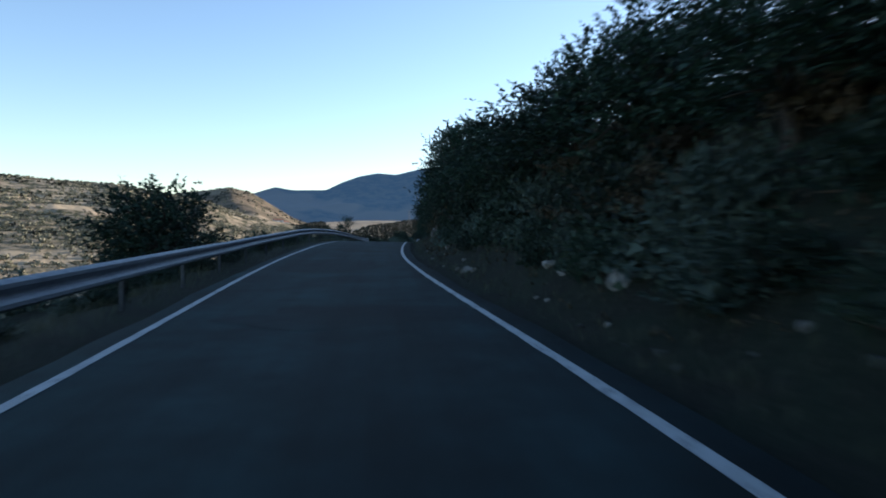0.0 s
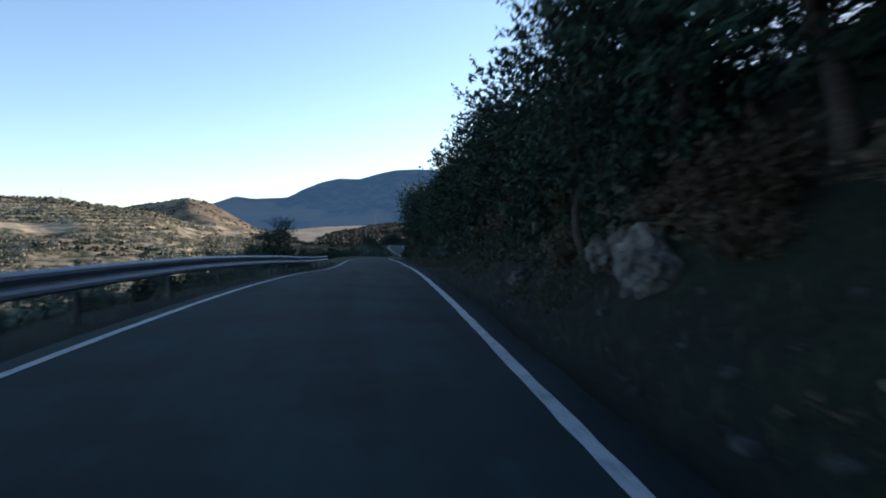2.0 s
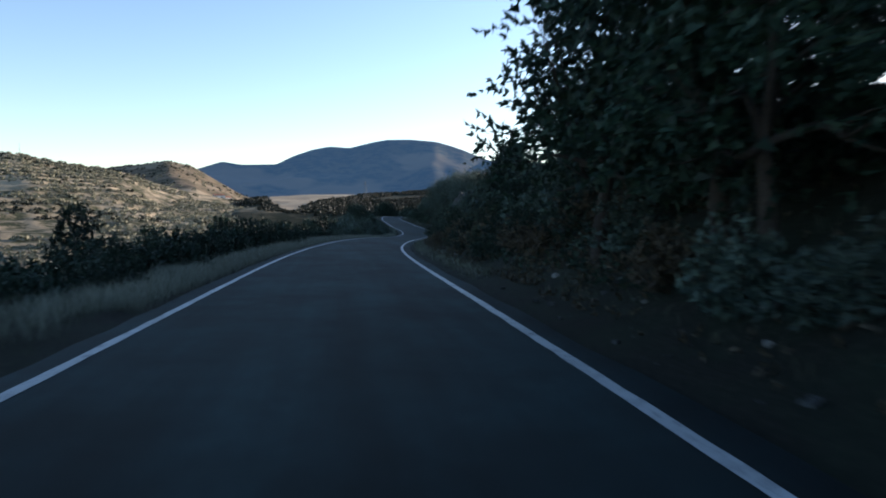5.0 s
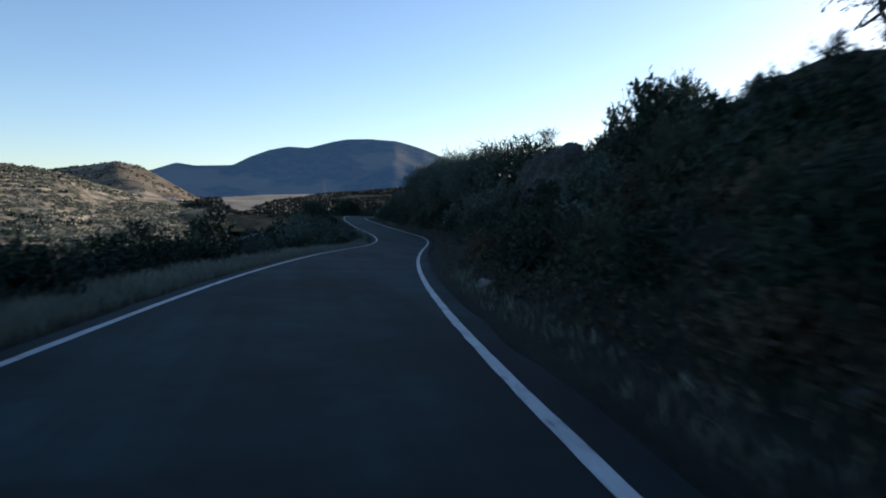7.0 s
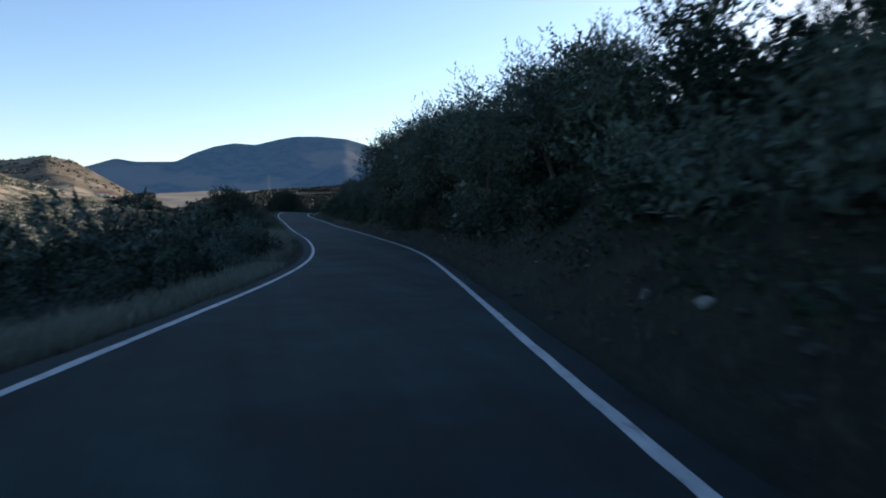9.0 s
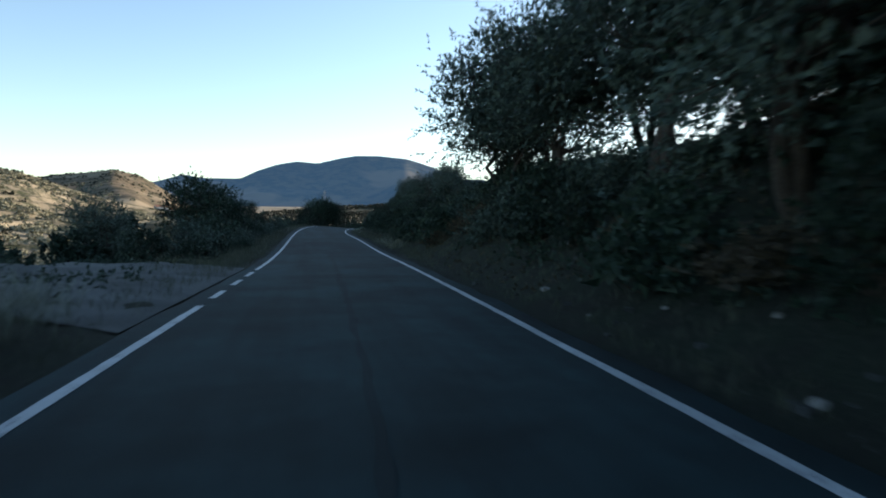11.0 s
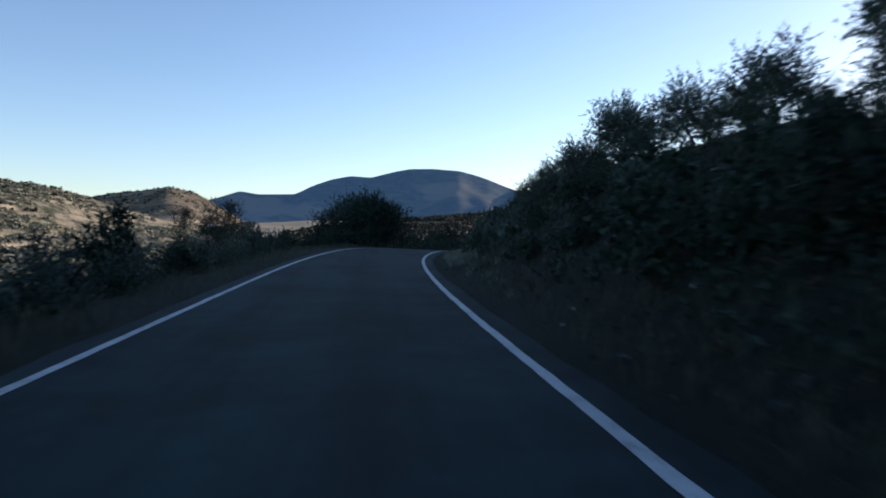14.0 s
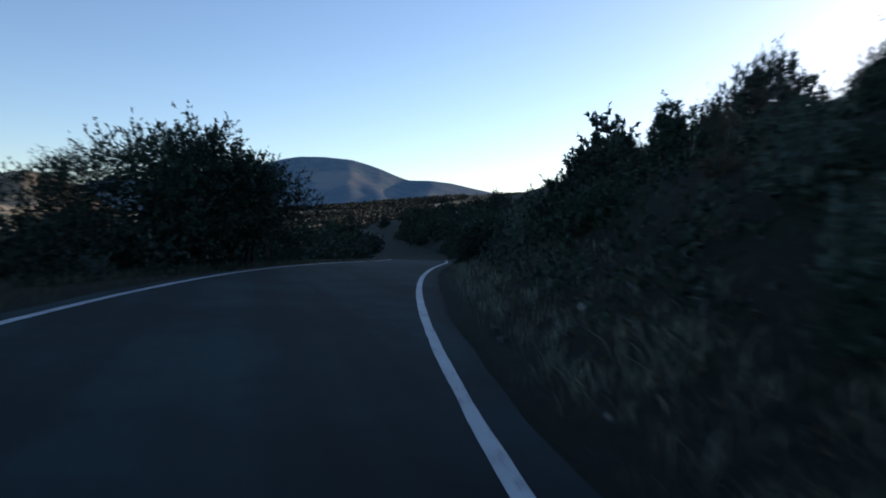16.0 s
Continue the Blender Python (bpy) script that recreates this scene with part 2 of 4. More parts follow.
def value_noise(x, y, seed=0):
    """Smooth noise between -1 and 1, one cell a unit."""
    xi, yi = np.floor(x).astype(np.int64), np.floor(y).astype(np.int64)
    fx, fy = x - xi, y - yi
    fx, fy = fx * fx * (3 - 2 * fx), fy * fy * (3 - 2 * fy)

    def corner(i, j):
        h = (i * 374761393 + j * 668265263 + seed * 974711) & 0x7FFFFFFF
        h = ((h ^ (h >> 13)) * 1274126177) & 0x7FFFFFFF
        return (h % 65536) / 32768.0 - 1
    a = corner(xi, yi) * (1 - fx) + corner(xi + 1, yi) * fx
    b = corner(xi, yi + 1) * (1 - fx) + corner(xi + 1, yi + 1) * fx
    return a * (1 - fy) + b * fy


def fractal(x, y, octaves=4, seed=0):
    out, amp = 0.0, 1.0
    for k in range(octaves):
        out, amp, x, y = out + amp * value_noise(x, y, seed + k), amp * 0.5, x * 2.03, y * 2.03
    return out


# bank on the right: height of its brow, and how far from the road it starts
BROW_S = [-70, 0, 40, 70, 95, 120, 140, 160, 190, 205, 225, 245, 262, 280, 300, 340, 420, 730]
# past 300 m kept high so that the bank shades the bend
BROW_H = [5.0, 5.0, 5.0, 4.6, 4.0, 4.2, 4.1, 4.1, 3.6, 3.4, 3.5, 3.9, 3.35, 3.75, 3.8, 3.7, 3.4, 2.0]
FOOT_U = [3.2, 3.2, 3.2, 3.6, 3.6, 3.3, 3.3, 3.2, 3.2, 3.3, 3.4, 3.3, 3.3, 3.4, 3.6, 4.0, 4.0, 4.0]
DROP_S = [-70, 60, 90, 130, 160, 176, 182, 200, 206, 230, 262, 285, 330, 730]
DROP_K = [1.0, 1.0, 0.7, 0.45, 0.4, 0.4, 0.05, 0.05, 0.45, 0.6, 0.5, 0.4, 0.3, 0.3]


def ground_z(x, y):
    """Height of the ground sheet."""
    s = np.interp(y, Y_ALL, S_ALL)
    th = np.interp(y, Y_ALL, TH_ALL)
    zr, b = np.interp(y, Y_ALL, Z_ALL), np.interp(y, Y_ALL, B_ALL)
    u = (x - np.interp(y, Y_ALL, X_ALL)) * np.cos(th)
    s = s + u * np.sin(th)
    zr = np.interp(s, S_ALL, Z_ALL)
    b = np.interp(s, S_ALL, B_ALL)
    brow, foot = np.interp(s, BROW_S, BROW_H), np.interp(s, BROW_S, FOOT_U)
    v = np.maximum(u - foot, 0)
    # past 16 m: hillside hidden by the brow, raised to block the low sun
    shape = np.interp(v, [0, 0.7, 3.0, 6.2, 9.0, 16, 40, 140, 400, 5000], [0, 0.10, 0.55, 0.95, 1.04, 1.22, 2.8, 9.6, 14.5, 14.5])
    # hidden part made higher from 240 m on, to shade the trees on the left
    shape = shape * (1 + 0.3 * np.clip((s - 240) / 60, 0, 1) * np.clip((v - 40) / 60, 0, 1))
    right = shape * brow + np.minimum(v * 0.09, 0.45) * np.clip((16 - v) / 6, 0, 1) * fractal(x * 0.45, y * 0.45, 4, 3) + np.clip((v - 12) / 20, 0, 1) * 0.8 * fractal(x * 0.05, y * 0.05, 2, 13)
    w = np.maximum(-u - 3.3, 0)
    drop = np.interp(s, DROP_S, DROP_K)
    fall = np.interp(w, [0, 1.2, 5, 14, 30, 80, 200, 500, 5000], [0, 0.2, 1.7, 5.0, 9.5, 15, 18, 18, 18])
    near = np.interp(w, [0, 10, 30], [1, 1, 0])
    left = -fall * (drop * near + (1 - near)) + np.minimum(w * 0.07, 0.5) * np.clip((18 - w) / 6, 0, 1) * fractal(x * 0.35, y * 0.35, 4, 9) + np.clip((w - 14) / 20, 0, 1) * 0.8 * fractal(x * 0.05, y * 0.05, 2, 14)
    verge = 0.05 * fractal(x * 1.1, y * 1.1, 3, 5) * np.clip((np.abs(u) - 2.6) / 0.8, 0, 1)
    camber = np.clip(u, -4, 4) * b * np.clip((9 - np.abs(u)) / 5, 0, 1)
    ahead = np.interp(y, [300, 420, 700, 5000], [0, 2.0, 4.0, 4.0])
    z = zr + camber - 0.09 + np.where(u > 0, right, left) + verge + 0.09 * np.clip((np.abs(u) - 2.5) / 0.5, 0, 1) - 0.03
    return z + ahead * np.clip(1 - np.abs(u) / 800, 0, 1)


def ground_at(s, lat):
    p = on_road(s, lat)
    return Vector((p[0], p[1], float(ground_z(np.array([p[0]]), np.array([p[1]]))[0])))


# ---- mesh helpers ----
def mesh_of(name, verts, faces, mat, smooth=True):
    me = bpy.data.meshes.new(name)
    me.from_pydata([tuple(v) for v in np.asarray(verts, float)], [], [tuple(int(i) for i in f) for f in faces])
    me.materials.append(mat)
    me.polygons.foreach_set("use_smooth", [smooth] * len(me.polygons))
    me.update()
    return me


def part(name, me, parent, label=""):
    ob = new(name, me)
    ob.parent = parent
    return tagged(ob, label)


def grid_faces(rows, cols):
    i = np.arange(rows - 1)[:, None] * cols + np.arange(cols - 1)[None, :]
    return np.stack([i, i + 1, i + cols + 1, i + cols], -1).reshape(-1, 4)


def ribbon(name, s0, s1, lats, ups, mat, step=1.0, wobble=0.0, seed=0):
    """A strip laid along the road: one column of points for each of lats."""
    ss = np.arange(s0, s1 + step * 0.5, step)
    cols = []
    for k, (a, up) in enumerate(zip(lats, ups)):
        j = wobble * fractal(ss * (2.3 if step < 0.5 else 0.9), ss * 0 + k * 7.3, 4, seed) if wobble else 0
        cols.append(on_road(ss, a + j, up))
    v = np.stack(cols, 1).reshape(-1, 3)
    return mesh_of(name, v, grid_faces(len(ss), len(lats)), mat)


# ---- ground, road and markings ----
def make_ground():
    ys = np.concatenate([[-55, -40, -30], np.arange(-22, 305, 0.7), np.arange(305, 360, 2.0), 360 * 1.09 ** np.arange(1, 31)])
    near = np.concatenate([np.arange(0, 7, 0.35), np.arange(7, 16, 0.7), np.arange(16, 40, 2.0), 40 * 1.22 ** np.arange(0, 25)])
    us = np.concatenate([-near[:0:-1], near])
    Y = np.repeat(ys[:, None], len(us), 1)
    c = np.cos(np.interp(ys, Y_ALL, TH_ALL))[:, None]
    X = np.interp(ys, Y_ALL, X_ALL)[:, None] + us[None, :] / c
    Z = ground_z(X.ravel(), Y.ravel())
    v = np.stack([X.ravel(), Y.ravel(), Z], 1)
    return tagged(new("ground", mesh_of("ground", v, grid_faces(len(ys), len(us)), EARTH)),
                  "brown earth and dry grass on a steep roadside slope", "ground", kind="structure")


make_ground()
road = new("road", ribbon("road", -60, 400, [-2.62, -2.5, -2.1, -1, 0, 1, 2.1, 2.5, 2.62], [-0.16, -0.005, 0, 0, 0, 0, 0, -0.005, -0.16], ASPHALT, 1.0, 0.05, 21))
tagged(road, "narrow grey worn asphalt country road", "road", kind="structure")


def line_piece(s0, s1, lat, parent, k, width=0.115):
    ob = part("edge_line", ribbon("edge_line", s0, s1, [lat - width / 2, lat + width / 2], [0.006, 0.006], PAINT, 0.2, 0.007, k), parent)
    return ob


marking_left = tagged(new("road_marking"), "worn white painted edge line, broken at a side road", "road marking", kind="structure")
marking_right = tagged(new("road_marking"), "worn continuous white painted edge line", "road marking", kind="structure")
line_piece(-55, 188.7, -HALF, marking_left, 31)
for k, (s0, s1) in enumerate(((189.7, 191.2), (192.4, 193.9), (195.0, 196.6))):
    line_piece(s0, s1, -HALF, marking_left, 40 + k)
line_piece(197.6, 390, -HALF, marking_left, 32)
line_piece(-55, 390, HALF, marking_right, 33)


# ---- hills and mountain ----
MID = (6.4, 128.6, -0.5)


def hill(name, label, ridge, r_foot, r_ridge, r_back, z_foot, mat, rough, n_az=200, n_r=36, seed=0, az_wide=3.0, terrace=0.0, spurs=()):
    """A hill whose skyline, from the middle of the road, runs through the given directions (degrees right of north, degrees up)."""
    a = np.array(ridge)
    azs = np.linspace(a[0, 0] - az_wide, a[-1, 0] + az_wide, n_az)
    els = np.interp(azs, a[:, 0], a[:, 1])
    els = np.convolve(np.pad(els, 2, mode="edge"), [0.1, 0.2, 0.4, 0.2, 0.1], "valid")
    ends = np.clip(np.minimum(azs - azs[0], azs[-1] - azs) / az_wide, 0, 1)
    rr = r_ridge * (1 + 0.05 * fractal(azs * 0.13, azs * 0 + seed * 3.1, 2, seed))
    top = rr * np.tan(np.radians(els)) + MID[2]
    top = (z_foot - 12) + (top - z_foot + 12) * ends
    ts = np.concatenate([np.linspace(0, 1, n_r), np.linspace(1.06, 1.6, 8)])
    R_ = r_foot + (rr[:, None] - r_foot) * ts[None, :]
    A_ = np.radians(azs)[:, None] * np.ones_like(R_)
    X, Y = MID[0] + R_ * np.sin(A_), MID[1] + R_ * np.cos(A_)
    tt = np.clip(ts, 0, 1)
    up = np.where(ts <= 1, tt ** 1.15, 1 - (ts - 1) * 1.3)
    w_ = r_ridge * (0.16 if r_ridge < 3000 else 0.24)
    relief = (0.5 - 1.3 * np.abs(fractal(X / w_, Y / w_, 5, seed + 4))) * rough * (np.sin(tt * np.pi) ** 0.8)[None, :]
    foot = (z_foot - 6) + 6 * np.clip(tt * 8, 0, 1)
    Z = foot[None, :] + (top[:, None] - z_foot) * up[None, :] + relief
    for at_top, at_foot, wide, high in spurs:
        off = np.abs(np.degrees(A_) - (at_foot + (at_top - at_foot) * tt[None, :]) - 0.35 * fractal(tt[None, :] * 5 + A_ * 0, A_ * 0 + at_top, 3, seed + 20)) / wide
        Z = Z + high * np.cos(np.minimum(off, 1) * np.pi / 2) ** 2 * (np.sin(tt * np.pi) ** 0.7)[None, :]
    if terrace:
        q = Z / terrace + 0.4 * fractal(X / 90, Y / 90, 2, seed + 9)
        share = np.clip((q - np.floor(q) - 0.62) / 0.38, 0, 1)
        Z = Z + (np.floor(q) + share - q) * terrace * 0.8 * np.sin(np.clip(tt, 0, 1) * np.pi)[None, :] ** 0.5
    v = np.stack([X.ravel(), Y.ravel(), Z.ravel()], 1)
    return tagged(new(name, mesh_of(name, v, grid_faces(n_az, len(ts))[:, ::-1], mat)), label, "hill" if name != "mountain" else "mountain", kind="structure")


hill("mountain", "broad mountain with wooded slopes in shade, blue-grey from an added haze glow",
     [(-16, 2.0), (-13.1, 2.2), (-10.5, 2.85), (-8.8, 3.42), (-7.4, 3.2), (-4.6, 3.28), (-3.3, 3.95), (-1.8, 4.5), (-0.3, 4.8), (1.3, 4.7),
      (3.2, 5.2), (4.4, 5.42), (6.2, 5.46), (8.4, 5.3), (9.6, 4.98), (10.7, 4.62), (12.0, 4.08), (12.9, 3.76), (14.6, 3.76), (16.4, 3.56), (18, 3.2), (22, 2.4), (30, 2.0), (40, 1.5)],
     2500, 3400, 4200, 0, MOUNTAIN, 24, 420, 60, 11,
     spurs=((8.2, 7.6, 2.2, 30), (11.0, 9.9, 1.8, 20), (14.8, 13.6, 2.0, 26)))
hill("dry_hill", "sunlit tawny hill with scrub and pale tracks",
     [(-40, 2.0), (-30, 2.4), (-24, 2.5), (-20.2, 2.45), (-18, 2.6), (-17.0, 2.88), (-15, 3.12), (-14.2, 3.26), (-13.1, 3.45), (-12.4, 3.3), (-11.3, 3.05), (-9.4, 1.92), (-7.5, 0.8), (-5.1, 0.2)],
     700, 1500, 2000, -8, HILL_MID, 8, 300, 50, 23,
     spurs=((-19, -17, 2.2, 5), (-13.1, -11.4, 2.0, 5)))
hill("terraced_hill", "sunlit hillside with terraces and olive groves",
     [(-75, 4.5), (-50, 4.4), (-35, 4.2), (-27, 3.85), (-24.5, 3.8), (-22, 3.3), (-20, 3.05), (-18.8, 2.95), (-17.6, 2.7), (-16.4, 2.38), (-15, 1.85), (-12, 1.05), (-8.5, 0.45), (-6, 0.1)],
     170, 620, 800, -17, HILL_NEAR, 3.0, 300, 150, 37, terrace=3.4)
hill("wooded_ridge", "low dark wooded ridge with a pale stubble field",
     [(-9, 0.3), (-7, 0.7), (-2.5, 0.95), (1.5, 1.0), (5.5, 1.25), (8.4, 1.5), (11, 1.8), (16, 2.2), (25, 2.5), (40, 3.0)],
     330, 640, 800, -6, WOOD_RIDGE, 2.0, 200, 30, 51)


# ---- plants ----
def tube(verts, faces, points, radii, sides):
    """Adds a tapered tube along points."""
    points = [Vector(p) for p in points]
    base = len(verts)
    for i, (p, r) in enumerate(zip(points, radii)):
        d = (points[min(i + 1, len(points) - 1)] - points[max(i - 1, 0)]).normalized()
        a = d.cross(Vector((0.31, 0.95, 0.1))).normalized()
        b = d.cross(a)
        for k in range(sides):
            w = 2 * math.pi * k / sides
            verts.append(p + float(r) * (math.cos(w) * a + math.sin(w) * b))
    for i in range(len(points) - 1):
        for k in range(sides):
            j = (k + 1) % sides
            faces.append((base + i * sides + k, base + i * sides + j, base + (i + 1) * sides + j, base + (i + 1) * sides + k))


def unit(rng, n):
    v = rng.normal(size=(n, 3))
    return v / np.linalg.norm(v, axis=1)[:, None]


def leaves_on(rng, starts, ends, per, length, width, spread):
    """Small pointed leaves set along sprigs: verts and faces."""
    n = len(starts)
    t = rng.uniform(0.1, 1.05, (n, per, 1))
    c = starts[:, None] + (ends - starts)[:, None] * t
    along = (ends - starts) / (np.linalg.norm(ends - starts, axis=1)[:, None] + 1e-6)
    d = along[:, None] * 0.7 + unit(rng, n * per).reshape(n, per, 3) * spread
    d /= np.linalg.norm(d, axis=2)[..., None] + 1e-6
    side = np.cross(d, unit(rng, n * per).reshape(n, per, 3))
    side /= np.linalg.norm(side, axis=2)[..., None] + 1e-6
    size = rng.uniform(0.65, 1.25, (n, per, 1))
    L, W = length * size, width * size
    blade = np.stack([c + side * W * 0.5, c + d * L, c - side * W * 0.5], 2).reshape(-1, 3)
    return blade, np.arange(len(blade)).reshape(-1, 3)


def bent(rng, a, b, bow, n=5):
    a, b = np.array(a, float), np.array(b, float)
    off = rng.normal(size=3) * bow
    return [a + (b - a) * t + off * math.sin(t * math.pi) for t in np.linspace(0, 1, n)]


def make_tree(name, label, category, group, seed, height, spread, bare, limbs, clusters, sprigs, per, leaf, mat, lean=0.0, trunk_r=0.14, reach=0.7, low=0.0, stems=1):
    """A tree: tapered trunk or stems, limbs to clusters, sprigs with leaves. bare: share of the height without leaves."""
    rng = np.random.default_rng(seed)
    root = tagged(new(name), label, category, group)
    v, f = [], []
    crown_z, half = height * (bare + 1) / 2, height * (1 - bare) / 2
    forks = []
    for k in range(stems):
        foot = rng.normal(size=3) * 0.14 * (stems > 1) * [1, 1, 0]
        fork = np.array([lean + rng.normal() * 0.25 * spread * (stems > 1), rng.normal() * 0.2 * (1 + (stems > 1)), height * max(bare, 0.25) * rng.uniform(0.9, 1.2)])
        pts = bent(rng, foot - [0, 0, 0.25], fork, 0.12, 6)
        tv, tf = [], []
        tube(tv, tf, pts, np.linspace(trunk_r * 1.25, trunk_r * 0.7, 6), 7)
        part("trunk", mesh_of("trunk", tv, tf, BARK), root)
        forks.append(fork)
    dirs = unit(rng, clusters)
    dirs[:, 2] = np.maximum(dirs[:, 2], -0.75 + low)
    under = dirs[:, 2] < 0
    dirs[under, :2] *= (0.92 / np.maximum(np.sqrt(1 - dirs[under, 2] ** 2), 0.45))[:, None]
    rad = rng.uniform(0.35, 1.0, (clusters, 1)) ** 0.6
    cen = dirs * rad * np.array([spread, spread, half]) * rng.uniform(0.8, 1.12, (clusters, 1)) + [lean * 1.5, 0, crown_z]
    mains = []
    for k in range(limbs):
        fork = forks[k % len(forks)]
        tip = cen[k % clusters] * [0.6, 0.6, 0.85]
        pts = bent(rng, fork, tip, 0.25)
        tube(v, f, pts, np.linspace(trunk_r * 0.55, trunk_r * 0.16, 5), 5)
        mains += pts[2:]
    mains = np.array(mains)
    for c in cen:
        near = mains[np.argmin(((mains - c) ** 2).sum(1))]
        tube(v, f, bent(rng, near, c, 0.12, 4), np.linspace(trunk_r * 0.17, trunk_r * 0.07, 4), 4)
    starts = np.repeat(cen, sprigs, 0) + rng.normal(size=(clusters * sprigs, 3)) * 0.13 * spread
    out = starts - [0, 0, crown_z * 0.8]
    out /= np.linalg.norm(out, axis=1)[:, None]
    step = out * 0.55 + unit(rng, len(starts)) * 0.75 + [0, 0, 0.25]
    step /= np.linalg.norm(step, axis=1)[:, None]
    ends = starts + step * rng.uniform(0.45, 1.0, (len(starts), 1)) * reach
    for a, b in zip(starts[::9], ends[::9]):
        tube(v, f, [a, b], [0.007, 0.003], 3)
    tagged(part("branchwork", mesh_of("branchwork", v, f, BARK), root), kind="stuff")
    if per:
        lv, lf = leaves_on(rng, starts, ends, per, leaf[0], leaf[1], 0.9)
        hearts = np.repeat(cen, 18, 0)
        hearts = (hearts - [0, 0, crown_z]) * rng.uniform(0.35, 0.92, (len(hearts), 1)) + [0, 0, crown_z] + rng.normal(size=hearts.shape) * 0.12 * spread
        hv, hf = leaves_on(rng, hearts, hearts + unit(rng, len(hearts)) * 0.2, 1, 0.095 * spread, 0.07 * spread, 1.5)
        lv, lf = np.concatenate([lv, hv]), np.concatenate([lf, hf + len(lv)])
        tagged(part("crown", mesh_of("crown", lv, lf, mat, False), root), kind="stuff")
    return root


def make_bush(name, label, category, group, seed, radius, height, sprigs, per, leaf, mat, upright=0.3, spread=0.9):
    """A bush: stems fanning from the foot, sprigs with leaves over an uneven dome."""
    rng = np.random.default_rng(seed)
    root = tagged(new(name), label, category, group)
    d = unit(rng, sprigs)
    d[:, 2] = np.abs(d[:, 2]) * (1 + upright) + 0.05
    lumps = unit(rng, 7)
    lumps[:, 2] = np.abs(lumps[:, 2])
    dn = d / np.linalg.norm(d, axis=1)[:, None]
    swell = 0.72 + 0.38 * np.max(np.clip(dn @ lumps.T, 0, 1) ** 6, axis=1)
    r = rng.uniform(0.25, 1.0, sprigs) ** 0.5 * swell
    starts = dn * r[:, None] * [radius, radius, height]
    step = dn * (0.6 - upright * 0.3) + unit(rng, sprigs) * 0.5 + [0, 0, 0.2 + upright]
    step /= np.linalg.norm(step, axis=1)[:, None]
    ends = starts + step * rng.uniform(0.2, 0.5, (sprigs, 1)) * (0.4 + 0.3 * radius)
    starts[:, 2] = np.maximum(starts[:, 2], 0.02)
    ends[:, 2] = np.maximum(ends[:, 2], 0.06)
    v, f = [], []
    for k in range(8):
        tip = starts[k] * 0.85
        tube(v, f, bent(rng, (rng.normal() * 0.06, rng.normal() * 0.06, -0.1), tip, 0.08, 3), [0.022, 0.014, 0.007], 3)
    for a, b in zip(starts[::24], ends[::24]):
        tube(v, f, [a, b], [0.006, 0.003], 3)
    tagged(part("stemwork", mesh_of("stemwork", v, f, TWIG), root), kind="stuff")
    if per:
        lv, lf = leaves_on(rng, starts, ends, per, leaf[0], leaf[1], spread)
        hearts = np.resize(dn, (170, 3)) * rng.uniform(0.2, 0.74, (170, 1)) * [radius, radius, height]
        hv, hf = leaves_on(rng, hearts, hearts + unit(rng, 170) * 0.1, 1, 0.22 * radius, 0.16 * radius, 1.5)
        lv, lf = np.concatenate([lv, hv]), np.concatenate([lf, hf + len(lv)])
        tagged(part("foliage", mesh_of("foliage", lv, lf, mat, False), root), kind="stuff")
    return root


OAKS = [make_tree("oak_tree", "dense dark green evergreen oak on the road bank", "tree", "oaks on the bank", 100 + k, h, r, b, 7, 50, 12, 12,
                  (0.155, 0.098), OAK_LEAF, 0.0, 0.15, 0.8, 0.0) for k, (h, r, b) in enumerate([(6.2, 2.5, 0.04), (5.4, 2.3, 0.02), (7.0, 2.4, 0.08)])]
OLIVES = [make_tree("olive_tree", "grey-green olive tree with a ragged crown on the bank", "tree", "olive trees", 200 + k, h, r, b, 6, 58, 15, 12,
                    (0.11, 0.046), OLIVE_LEAF, 0.1, 0.11, 0.7, 0.0, 2) for k, (h, r, b) in enumerate([(3.4, 1.5, 0.03), (3.0, 1.3, 0.0)])]
BIG_OLIVES = [make_tree("tall_olive_tree", "tall grey-green wild olive leaning over the road", "tree", "tall olives", 220 + k, h, r, b, 8, 80, 13, 12,
                        (0.125, 0.054), OLIVE_LEAF, -0.3, 0.14, 0.85, 0.0, 2) for k, (h, r, b) in enumerate([(6.4, 2.8, 0.12), (5.8, 2.5, 0.03)])]
HIGH_OLIVES = [make_tree("high_olive_tree", "tall wild olive with its crown high over the road", "tree", "tall olives", 230 + k, h, r, b, 9, n, 13, 12,
                         (0.125, 0.054), OLIVE_LEAF, -0.2, 0.13, 0.8, 0.0, 2) for k, (h, r, b, n) in enumerate([(6.6, 2.2, 0.46, 80), (6.2, 2.7, 0.22, 135)])]
SLENDER = [make_tree("slender_tree", "slender half-bare tree with thin twigs", "tree", "slender trees", 240 + k, h, r, b, 6, 34, 14, p,
                     (0.08, 0.045), SHRUB_LEAF, 0.0, 0.06, 0.9, 0.2) for k, (h, r, b, p) in enumerate([(4.6, 0.85, 0.12, 10), (3.4, 0.7, 0.1, 9)])]
BUSHES = [make_bush(name, label, "bush", group, 300 + k, r, h, 180, 8, (0.112, 0.072), SHRUB_LEAF) for k, (name, label, group, r, h) in enumerate([
    ("bush", "rounded dark green scrub bush on the slope", "scrub bushes", 0.9, 1.2),
    ("spreading_bush", "low spreading dark green bush on the slope", "spreading bushes", 1.1, 1.1),
    ("upright_bush", "tall narrow dark green bush on the slope", "upright bushes", 0.7, 1.5)])]
